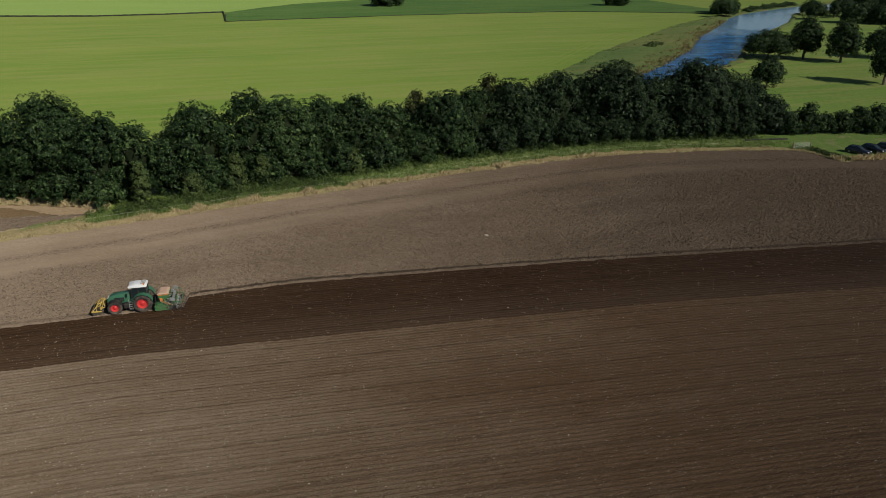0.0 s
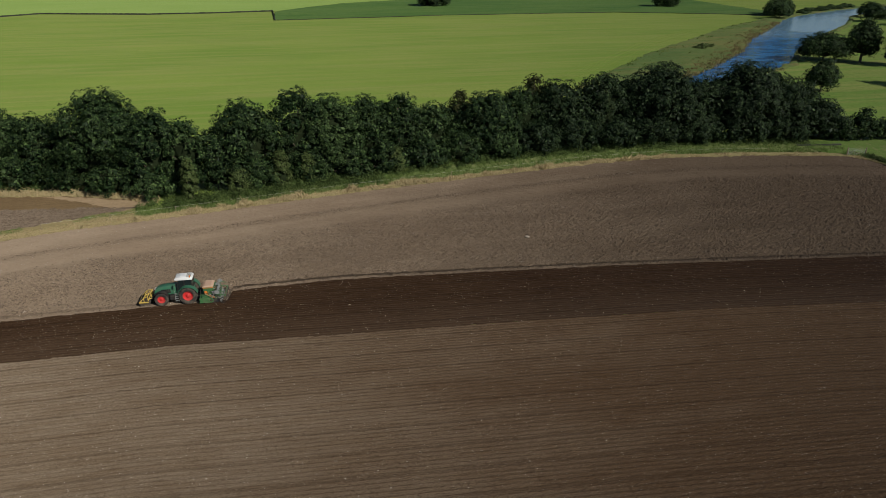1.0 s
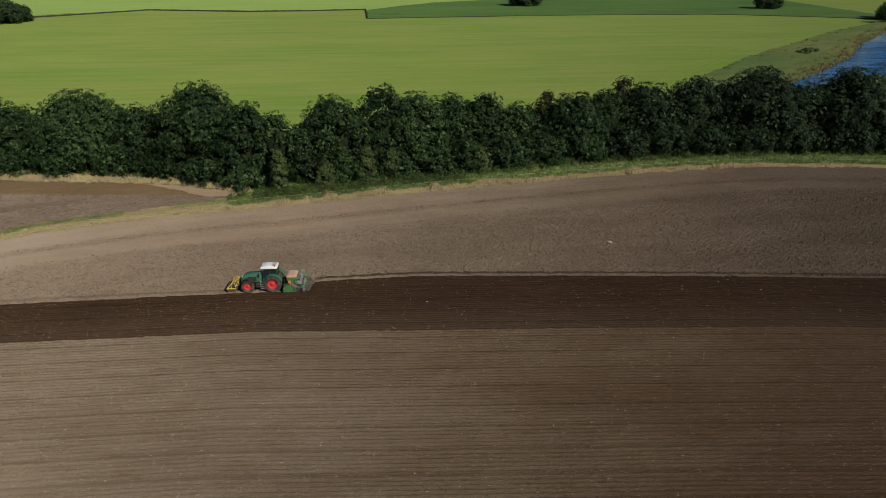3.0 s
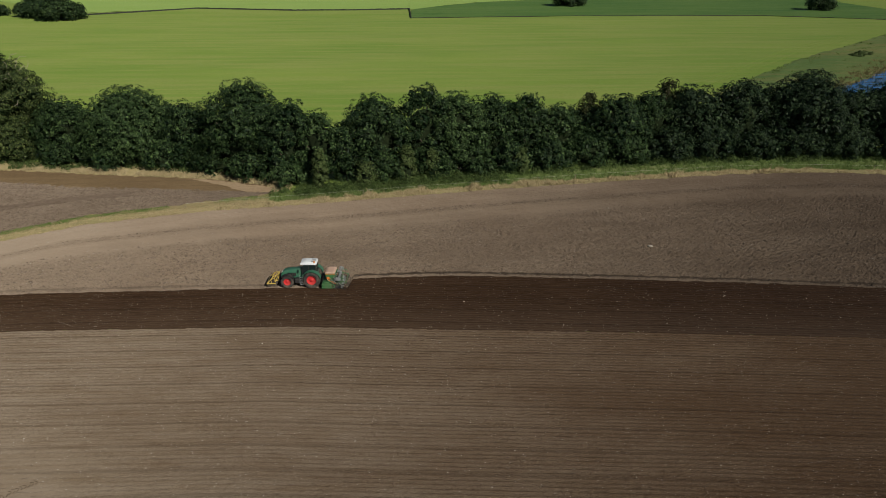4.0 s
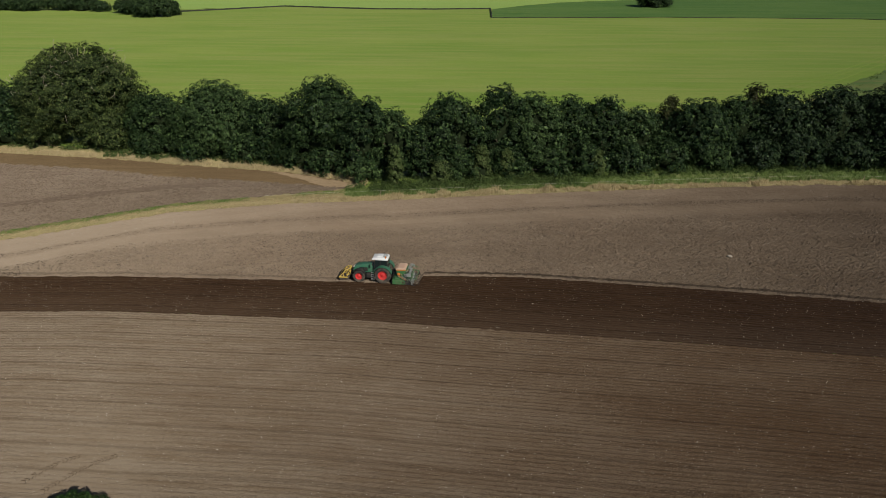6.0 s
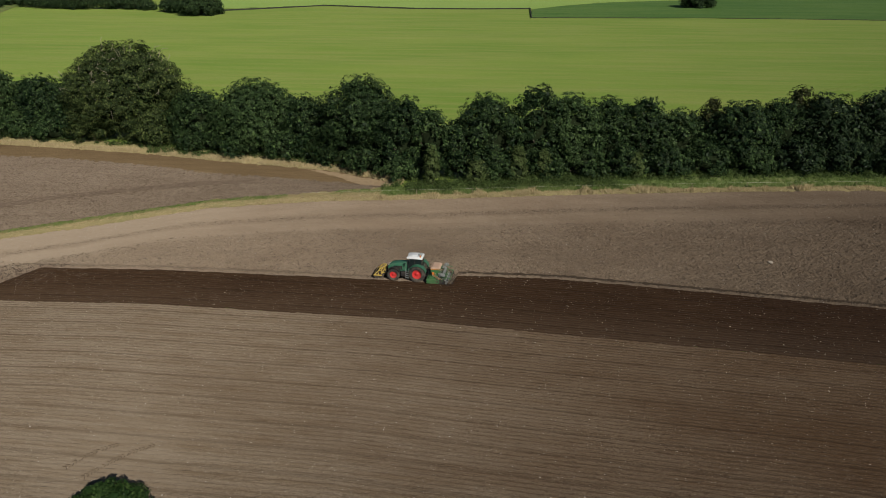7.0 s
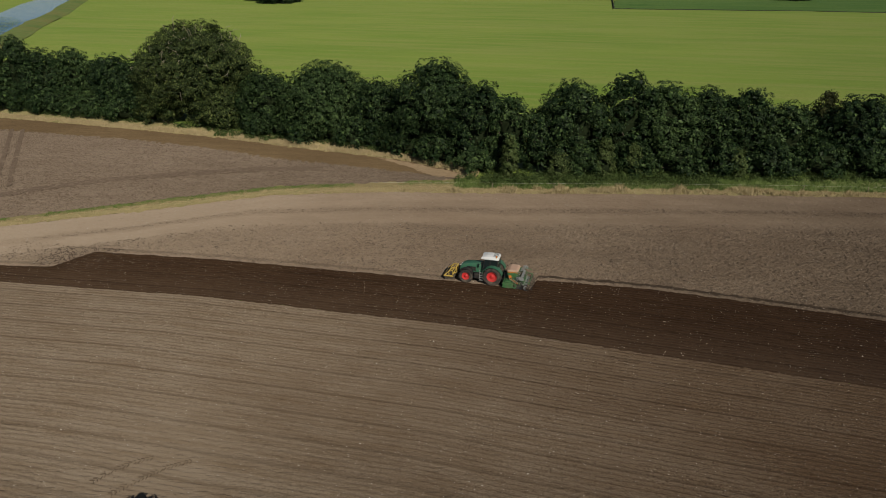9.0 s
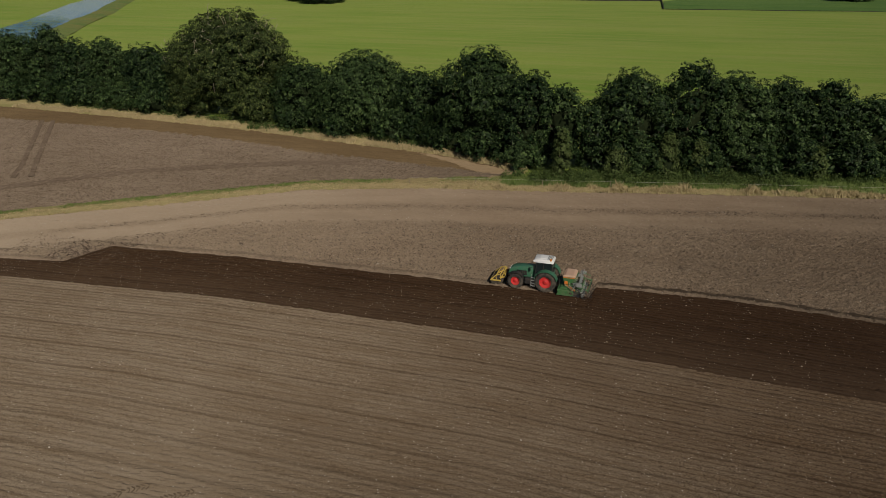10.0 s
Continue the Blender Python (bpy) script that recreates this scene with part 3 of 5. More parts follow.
def bm_tube(bm, points, radii, sides=8):
    """A round bar along points; radii one number or one for each point."""
    points = [Vector(p) for p in points]
    if not isinstance(radii, (list, tuple)):
        radii = [radii] * len(points)
    rings = []
    for i, p in enumerate(points):
        way = (points[min(i + 1, len(points) - 1)] - points[max(i - 1, 0)]).normalized()
        side = way.orthogonal().normalized()
        up = way.cross(side)
        rings.append([bm.verts.new(p + (side * math.cos(a) + up * math.sin(a)) * radii[i]) for a in (math.tau * k / sides for k in range(sides))])
    for a, b in zip(rings, rings[1:]):
        for k in range(sides):
            bm.faces.new((a[k], a[(k + 1) % sides], b[(k + 1) % sides], b[k]))
    bm.faces.new(rings[0][::-1])
    bm.faces.new(rings[-1])
    return bm


def bm_lathe(bm, profile, centre, seg=32, closed=True):
    """A profile of (radius, offset along y), turned about the y axis through centre."""
    cx, cy, cz = centre
    rings = []
    for r, o in profile:
        rings.append([bm.verts.new((cx + r * math.cos(a), cy + o, cz + r * math.sin(a))) for a in (math.tau * k / seg for k in range(seg))])
    made = []
    for a, b in zip(rings, rings[1:]):
        for k in range(seg):
            made.append(bm.faces.new((a[k], a[(k + 1) % seg], b[(k + 1) % seg], b[k])))
    if closed:
        made.append(bm.faces.new(rings[0][::-1]))
        made.append(bm.faces.new(rings[-1]))
    bmesh.ops.recalc_face_normals(bm, faces=made)
    return bm


def part(name, bm, material, parent, label=""):
    """Links a bmesh as one mesh object under a thing or a part."""
    me = bpy.data.meshes.new(name)
    bmesh.ops.recalc_face_normals(bm, faces=bm.faces)
    bm.to_mesh(me)
    bm.free()
    me.materials.append(material)
    ob = new(name, me)
    ob.parent = parent
    return tagged(ob, label)


def rounded(ob, angle=35):
    """Smooth shading across gentle edges."""
    me = ob.data
    me.polygons.foreach_set("use_smooth", np.ones(len(me.polygons), dtype=bool))
    me.set_sharp_from_angle(angle=radians(angle))
    return ob


def thing(name, m, label, category, group=""):
    ob = new(name)
    ob.matrix_basis = m
    return tagged(ob, label, category, group)


def boxes(*dims, bevel=0.0):
    bm = bmesh.new()
    for d in dims:
        bm_box(bm, *d, bevel=bevel)
    return bm


# ---------------------------------------------------------------- trees
def unit(v):
    return v / np.maximum(np.linalg.norm(v, axis=-1, keepdims=True), 1e-9)


def leaf_quads(rng, centres, normals, size):
    """Folded leaf sprays, one quad each, facing about along the normals."""
    n = len(centres)
    t = unit(np.cross(normals, rng.normal(size=(n, 3))))
    b = np.cross(normals, t)
    s = (size * rng.uniform(0.6, 1.35, n))[:, None]
    fold = normals * s * rng.uniform(-0.25, 0.25, (n, 1))
    v = np.stack([centres - t * s * 0.55, centres + b * s * 0.36 + fold, centres + t * s * 0.55, centres - b * s * 0.36 + fold], 1).reshape(-1, 3)
    return v, np.arange(4 * n).reshape(-1, 4)


def crown_points(rng, wide, deep, tall, base, density, shape, bunch):
    """Many small lobes over the outline of a crown, with clefts between them, and bunches of leaves over the lobes."""
    high = tall - base
    count = int(14 + 1.1 * wide + 0.9 * high)
    lobes = []
    for i in range(count):
        s = (i + rng.uniform(0.1, 0.9)) / count
        span = math.sin(math.pi * min(0.97, 0.30 + 0.62 * s ** shape)) ** 0.7
        r = min(wide * rng.uniform(0.10, 0.18), 0.26 * high)
        reach = max(0.0, wide / 2 * span - r * 0.8) * rng.uniform(0.84, 1.06)
        a = i * 2.4 + rng.uniform(-0.5, 0.5)
        z = base + r * 0.7 + s * (high - 1.6 * r)
        lobes.append((reach * math.cos(a), reach * math.sin(a) * deep / wide, z, r))
    r = min(wide * 0.15, 0.26 * high)
    lobes.append((rng.uniform(-0.1, 0.1) * wide, 0.0, tall - r * 0.95, r))
    lobes = np.array(lobes)
    heads = []
    for cx, cy, cz, r in lobes:
        n = max(7, int(density * 4 * math.pi * r * r))
        d = unit(rng.normal(size=(n, 3)) + np.array([0, 0, 0.25]))
        size = bunch * rng.uniform(0.5, 1.3, (n, 1))
        at = np.array([cx, cy, cz]) + d * (r * rng.uniform(0.80, 1.06, n))[:, None]
        out = unit((at - np.array([0, 0, base + 0.35 * (tall - base)])) / np.array([wide, deep, 1.3 * (tall - base)]))
        keep = (d * out).sum(1) > -0.15
        heads.append(np.concatenate([at, d, size, out], 1)[keep])
    heads = np.concatenate(heads)
    inside = np.zeros(len(heads), bool)
    for cx, cy, cz, r in lobes:
        inside |= np.linalg.norm(heads[:, :3] - np.array([cx, cy, cz]), axis=1) < 0.72 * r
    heads = heads[~inside & (heads[:, 2] > 0.25)]
    return lobes, heads


def crown_leaves(rng, heads, leaf, cover):
    """Leaves over the outer and upper side of each bunch, with dark hollows left between the bunches."""
    places, normals = [], []
    for h in heads:
        r = h[6]
        n = max(6, int(cover * r * r / (leaf * leaf)))
        d = unit(unit(rng.normal(size=(n, 3))) + h[3:6] * 0.7 + np.array([0, 0, 0.35]))
        places.append(h[:3] + d * (r * rng.uniform(0.66, 1.08, n))[:, None] * np.array([1.0, 1.0, 0.85]))
        normals.append(unit(0.5 * d + 0.9 * h[7:10] + 0.35 * h[3:6] + rng.normal(size=(n, 3)) * 0.48))
    places, normals = np.concatenate(places), np.concatenate(normals)
    keep = places[:, 2] > 0.12
    return places[keep], normals[keep]


def core_ball():
    bm = bmesh.new()
    bmesh.ops.create_icosphere(bm, subdivisions=2, radius=1.0)
    verts = np.array([v.co[:] for v in bm.verts])
    faces = np.array([[v.index for v in f.verts] for f in bm.faces])
    bm.free()
    return verts, faces


CORE, CORE_FACES = core_ball()


def tree(name, x, y, wide, tall, material, seed, label, category="tree", base=None, leaf=0.27, density=0.56, bunch=0.55, cover=4.2, deep=None, shape=0.9, group="", bare=0, z=None):
    """A tapered trunk with limbs, and a crown of many leaf sprays."""
    rng = np.random.default_rng(seed)
    z = float(land(np.array(x), np.array(y))) if z is None else z
    base = tall * 0.10 if base is None else base
    deep = wide * 0.9 if deep is None else deep
    lobes, heads = crown_points(rng, wide, deep, tall, base, density, shape, bunch)
    places, normals = crown_leaves(rng, heads, leaf, cover)
    v, f = leaf_quads(rng, places, normals, leaf)
    verts, faces = [v], f.tolist()
    # leafy sprays deeper in each lobe; dark balls paint in shade mid-crown
    spray = max(0.62, leaf * 1.8)
    inner, facing = [], []
    for cx, cy, cz, r in lobes:
        k = max(8, int(11 * r * r / (spray * spray)))
        d = unit(rng.normal(size=(k, 3)))
        inner.append(np.array([cx, cy, cz]) + d * (r * rng.uniform(0.42, 0.74, k))[:, None])
        facing.append(unit(d + rng.normal(size=(k, 3)) * 0.4))
    inner, facing = np.concatenate(inner), np.concatenate(facing)
    keep = inner[:, 2] > 0.3
    v2, f2 = leaf_quads(rng, inner[keep], facing[keep], spray)
    verts.append(v2)
    faces += (f2 + len(v)).tolist()
    start, quads = len(v) + len(v2), len(f) + len(f2)
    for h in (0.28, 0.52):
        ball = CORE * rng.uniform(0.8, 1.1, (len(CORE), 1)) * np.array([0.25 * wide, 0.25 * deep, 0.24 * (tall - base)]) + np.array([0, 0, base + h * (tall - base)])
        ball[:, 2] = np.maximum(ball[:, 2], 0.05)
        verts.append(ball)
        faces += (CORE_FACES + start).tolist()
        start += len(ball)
    top = thing(name, pose(x, y, z), label, category, group)
    bm = bmesh.new()
    r0 = max(0.09, 0.028 * tall)
    bm_tube(bm, [(0, 0, -0.4), (0, 0, 0.3), (0.1 * r0, 0, tall * 0.3), (0, 0.2 * r0, tall * 0.62)], [r0 * 1.5, r0 * 1.1, r0 * 0.8, r0 * 0.35], 9)
    for cx, cy, cz, r in lobes[:: max(1, len(lobes) // 7)]:
        z0 = max(0.15 * tall, cz * rng.uniform(0.35, 0.6))
        bm_tube(bm, [(0, 0, z0), (cx * 0.45, cy * 0.45, (z0 + cz) * 0.5), (cx, cy, cz)], [r0 * 0.5, r0 * 0.34, r0 * 0.14], 6)
    part("trunk", bm, M_BARK, top)
    if bare:
        # pale dead twigs that stand out of the leaves
        bm = bmesh.new()
        for k in range(bare):
            cx, cy, cz, r = lobes[rng.integers(len(lobes) // 3, len(lobes) - 1)]
            d = unit(rng.normal(size=3) * 0.7 + np.array([0.3, -0.7, 0.7]))
            p = np.array([cx, cy, cz]) + d * r * 0.95
            bend = unit(d + rng.normal(size=3) * 0.5)
            q = p + d * r * 0.35
            w = q + bend * rng.uniform(0.4, 1.1)
            bm_tube(bm, [p, q, w], [0.05, 0.04, 0.018], 4)
            bm_tube(bm, [q, q + unit(bend + rng.normal(size=3) * 0.7) * 0.7], [0.035, 0.015], 4)
        tagged(part("dead_wood", bm, M_DEAD, top, "pale bare dead twigs"), kind="stuff")
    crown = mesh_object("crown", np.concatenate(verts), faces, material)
    crown.data.materials.append(M_CROWN_SHADE)
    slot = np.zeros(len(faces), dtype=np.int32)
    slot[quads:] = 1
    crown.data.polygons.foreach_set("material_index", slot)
    crown.parent = top
    return top


seed = 100
ROUND = "dark green leafy tree in the field-edge wood"
ROW = [(-31.0, 124.4, 14.5, 15.7), (-22.2, 119.8, 10.5, 13.1), (-17.0, 117.6, 7.5, 12.0), (-12.8, 117.8, 7.5, 10.3), (-8.1, 119.6, 12.0, 14.1), (0.3, 123.1, 10.5, 15.1), (6.1, 123.6, 10.5, 13.7),
       (12.0, 126.6, 10.5, 13.0), (18.9, 127.2, 9.0, 13.0), (24.6, 128.4, 8.5, 10.8), (35.7, 130.1, 12.5, 11.9), (42.6, 132.8, 9.6, 12.1)]
ROW_EAST = [(50.9, 132.7, 11.8, 13.0), (59.9, 133.7, 11.8, 13.8), (72.5, 133.3, 16.5, 15.2), (80.9, 132.1, 11.0, 12.4), (91.3, 131.5, 17.7, 15.5), (99.9, 129.0, 13.6, 11.7), (105.4, 126.6, 9.0, 7.8)]
ROW_WEST = [(-149, 142, 12, 12.6), (-138.5, 141.2, 12, 13.6), (-127.5, 140.2, 10.3, 15.1), (-120.3, 139.9, 11.5, 12.6), (-113.0, 140.4, 9.5, 13.2), (-103.2, 138.8, 11.0, 12.4), (-94.0, 137.0, 11.8, 12.6), (-65.6, 133.0, 11.6, 11.3), (-53.4, 131.0, 16.8, 13.5),
            (-41.6, 128.4, 10.0, 11.6)]
kinds = [M_LEAF, M_LEAF, M_ASH, M_LEAF, M_LEAF, M_LEAF, M_ASH]
# eastern trees take darker leaves, partly in place of shade on that side
for i, (x, y, w, h) in enumerate(ROW + ROW_EAST + ROW_WEST):
    tree("tree", x, y, w * 1.16, h, (M_DARK if x > 48 else M_LEAF) if x > 26 else kinds[i % 7], seed + i, ROUND, group="trees of the wood", base=0.3, shape=1.2)
# trees that stand deeper in the wood
INNER = [(-26.5, 124, 9, 11.5), (-4, 124.5, 9, 12.6), (3.2, 127, 9, 12.8), (9, 128, 9, 12.2), (15.5, 130, 9, 11.6), (21.8, 131.5, 8, 10.2), (28, 133, 8, 9.6), (39.4, 134.5, 9, 10.6),
         (47, 136.0, 9, 11.6), (55.5, 137.4, 10, 12.2), (65.5, 137.0, 10, 12.6), (85.5, 135.5, 10, 12.2), (96, 133, 10, 10.6)]
INNER_WEST = [(-47, 133, 9, 10.8), (-60, 135, 9, 10.6), (-70, 136.5, 9, 10.4), (-98.5, 141, 10, 11.4), (-108, 143, 10, 11.6), (-117, 143.5, 10, 11.8)]
for i, (x, y, w, h) in enumerate(INNER[::2] + INNER_WEST[::2]):
    tree("tree", x, y, w, h, M_LEAF, 400 + i, "dark green tree deeper in the wood", group="trees of the wood", density=0.24, cover=3.6, base=0.5, leaf=0.36, bunch=0.7)
tree("tree", -83.0, 138.0, 25.0, 19.0, M_OLIVE, 151, "tall spreading olive green tree with pale dead twigs in the wood", bare=90, base=0.8, shape=2.0, density=0.42, bunch=0.75, group="trees of the wood")
tree("tree", -89.5, 133.8, 10.5, 9.6, M_OLIVE, 153, "low olive green tree at the wood's edge", base=0.4, group="trees of the wood")
tree("tree", -75.0, 132.3, 10.0, 7.5, M_OLIVE, 154, "low yellowish green tree at the wood's edge", base=0.3, group="trees of the wood")
for i, (x, y, w, h) in enumerate([(30.9, 132.5, 6.0, 12.4), (46.6, 135.6, 7.4, 14.3)]):
    tree("tree", x, y, w, h, M_RUSSET, 160 + i, "slim russet tinged tree rising out of the wood", group="trees of the wood", leaf=0.36, base=3.0)
# lower growth that closes the front of the wood
LOWER = [(-6, 117.2, 7.0, 6.5), (1.5, 118.6, 6.5, 7.6), (8.5, 120.4, 7.5, 7.0), (15.5, 121.8, 7.0, 8.0), (22.5, 123.4, 7.5, 7.4), (29.5, 125.0, 7.5, 8.0), (37, 126.2, 8.0, 7.2), (45, 127.6, 8.5, 8.4),
         (53, 128.6, 8.5, 8.8), (61.5, 129.0, 9.0, 8.2), (70, 129.0, 9.0, 9.0), (79, 128.6, 9.0, 8.6), (88, 127.6, 9.5, 9.0), (97, 125.8, 8.0, 7.4)]
LOWER_WEST = [(-22.5, 115.6, 6.5, 5.8), (-29, 119.6, 8.0, 7.2), (-36.5, 123.6, 8.5, 7.5), (-46, 126.3, 8.5, 7.4), (-56, 127.6, 9.0, 7.8), (-64.5, 129.4, 8.5, 6.8), (-98, 134.4, 9.5, 7.5), (-107, 135.6, 9.5, 8.0),
              (-117, 136.6, 10.0, 8.2), (-127, 137.4, 10.0, 8.2), (-137, 138.4, 10, 8), (-147.5, 139, 10.5, 8.4)]
for i, (x, y, w, h) in enumerate(LOWER + LOWER_WEST):
    tree("tree", x, y, w * 1.15, h * 0.72, (M_DARK if x > 40 else M_LEAF) if x > 26 else kinds[(i * 3 + 2) % 7], 200 + i, "bushy green tree at the foot of the wood", base=0.2, group="trees of the wood", shape=0.75)
for i, (x, y, w, h) in enumerate([(-16.6, 112.4, 2.4, 6.6), (-2.6, 115.6, 2.6, 6.2), (-9.5, 114.3, 3.6, 4.6), (1.6, 116.8, 2.2, 5.4), (17.0, 120.0, 2.4, 4.6)]):
    tree("sapling", x, y, w, h, M_YOUNG, 240 + i, "light green young tree before the wood", base=0.3, leaf=0.28, density=0.9, bunch=0.5)
for i, (x, y, w, h) in enumerate([(108.6, 123.6, 5.6, 4.6), (112.6, 123.2, 6.0, 6.6), (116.2, 122.2, 5.4, 4.4), (119.6, 121.6, 5.6, 4.8), (123.2, 120.8, 5.6, 5.8), (127.0, 119.6, 7.0, 6.2), (131.8, 118.6, 8.6, 7.6), (139.0, 117.4, 9.6, 8.2)]):
    tree("shrub", x, y, w, h, M_LEAF, 260 + i, "dark hawthorn shrub behind the parked cars", "shrub", base=0.1, group="shrubs by the parking place")
# park trees on the far side, by the river
FAR = [(190.0, 234.0, 20.0, 10.1), (200.5, 227.9, 12.8, 15.5), (207.5, 217.3, 13.2, 15.2), (229.8, 222.2, 13.5, 11.2), (187.3, 177.6, 11.0, 15.0), (149.7, 182.8, 10.4, 9.1), (275.0, 380.0, 14.5, 8.6), (328.0, 374.0, 13.5, 8.6), (329.0, 356.0, 6.5, 9.0), (313.0, 352.0, 13.0, 9.5), (340.0, 362.0, 16.0, 11.0)]
for i, (x, y, w, h) in enumerate(FAR):
    tree("tree", x, y, w, h, M_LEAF, 300 + i, "broad dark parkland tree in grass by the river", density=0.34, leaf=0.40, bunch=0.8, base=h * 0.16, group="parkland trees")
FAR_WOOD = [(318, 329, 16, 10.5), (329, 322, 18, 11.5), (344, 316, 20, 12.0), (350, 332, 24, 12.5), (374, 326, 28, 13.0), (390, 392, 26, 14)]
for i, (x, y, w, h) in enumerate(FAR_WOOD):
    tree("tree", x, y, w, h, M_LEAF, 320 + i, "dark tree in a far copse beyond the river", density=0.22, leaf=0.72, bunch=1.1, base=0.5, group="far copse trees")
BANK_TREES = [(283, 398, 12, 9.5), (291, 404, 13, 11), (299, 408, 10, 8)]
for i, (x, y, w, h) in enumerate(BANK_TREES):
    tree("tree", x, y, w, h, M_ASH, 450 + i, "rounded green tree on the river's edge", leaf=0.5, bunch=1.0, density=0.28, base=0.3, group="river edge trees")
for i, x in enumerate(np.arange(306, 372, 7.5)):
    tree("shrub", float(x), float(NEAR_SHORE(x)) + 4.5 + (i % 3), 6.5, 2.4 + 0.7 * (i % 2), M_ASH, 460 + i, "low green shrub along the upper river", "shrub", base=0.1, leaf=0.45, bunch=0.7, group="river edge shrubs")
SINGLE = [(100.4, 512.0, 22.0, 13.0), (251.7, 469.0, 18.0, 12.0), (-216, 447, 14, 7), (-238, 462, 16, 8), (-258, 470, 14, 6), (-281, 479, 20, 10), (-320, 478, 18, 8), (-207.1, 437.0, 25.0, 12.0), (-198.0, 445.8, 5.8, 8.5), (-226, 452, 18, 9), (-289.1, 482.5, 24.0, 9.0), (-270, 476, 18, 8), (-307.6, 475.4, 22.0, 9.0),
          (-332.7, 481.6, 24.0, 9.0), (-352.0, 490, 24.0, 9.0), (-248, 500, 22.0, 9.0), (-375.0, 500, 26.0, 10.0), (-372, 470, 18, 7)]
for i, (x, y, w, h) in enumerate(SINGLE):
    tree("tree", x, y, w, h, M_LEAF, 340 + i, "dark rounded tree at the edge of a far meadow", density=0.22, leaf=0.72, bunch=1.1, base=0.3, group="far meadow trees")
# rough growth on the river bank
for i, (x, y, w, h) in enumerate([(164.0, 274.0, 5.0, 1.0), (169.5, 279.0, 6.0, 1.1)]):
    tree("shrub", x, y, w, h, M_YOUNG, 390 + i, "low olive shrub in rough grass on the river bank", "shrub", base=0.1, leaf=0.5, density=0.6, bunch=0.7, group="river bank shrubs")
# the round bush in the drilled field
tree("bush", -27.6, 34.75, 5.6, 3.4, M_IVY, 380, "glossy round green bush standing in the drilled field", "bush", base=0.1, leaf=0.17, density=2.4, bunch=0.36, cover=11.0, deep=5.4, shape=0.6)

# ---------------------------------------------------------------- tractor
M_PAINT = plain("tractor_green", (0.040, 0.150, 0.085), 0.30, 0.0, 0.5, 0.25)
M_DARKGREEN = plain("drill_green", (0.045, 0.15, 0.050), 0.45, 0.0, 0.4, 0.45)
M_RED = plain("wheel_red", (0.62, 0.035, 0.035), 0.4, 0.0, 0.45, 0.20)
M_RUBBER = plain("tyre_rubber", (0.040, 0.037, 0.034), 0.85, 0.0, 0.2, 0.75, (0.20, 0.155, 0.11))
M_WHITE = plain("roof_white", (0.78, 0.78, 0.76), 0.4, 0.0, 0.5, 0.12, (0.5, 0.46, 0.4))
M_YELLOW = plain("press_yellow", (0.64, 0.44, 0.09), 0.45, 0.0, 0.4, 0.35)
M_BLACK = plain("black_plastic", (0.018, 0.018, 0.019), 0.6, 0.0, 0.35, 0.25)
M_STEEL = plain("worn_steel", (0.36, 0.37, 0.35), 0.5, 0.35, 0.5, 0.35)
M_TARP = plain("hopper_cover", (0.55, 0.36, 0.25), 0.7, 0.0, 0.25, 0.3, (0.45, 0.36, 0.28))
M_TAN = plain("tan_hose", (0.42, 0.31, 0.19), 0.6, 0.0, 0.3, 0.3)
M_ORANGE = plain("drill_orange", (0.70, 0.20, 0.03), 0.45, 0.0, 0.4, 0.25)
M_GLASS = glass("cab_glass", (0.015, 0.022, 0.022))
M_LAMP = plain("lamp_lens", (0.75, 0.74, 0.70), 0.15, 0.0, 0.6, 0.05)
M_AMBER = plain("amber_lens", (0.75, 0.25, 0.02), 0.25, 0.0, 0.6, 0.05)


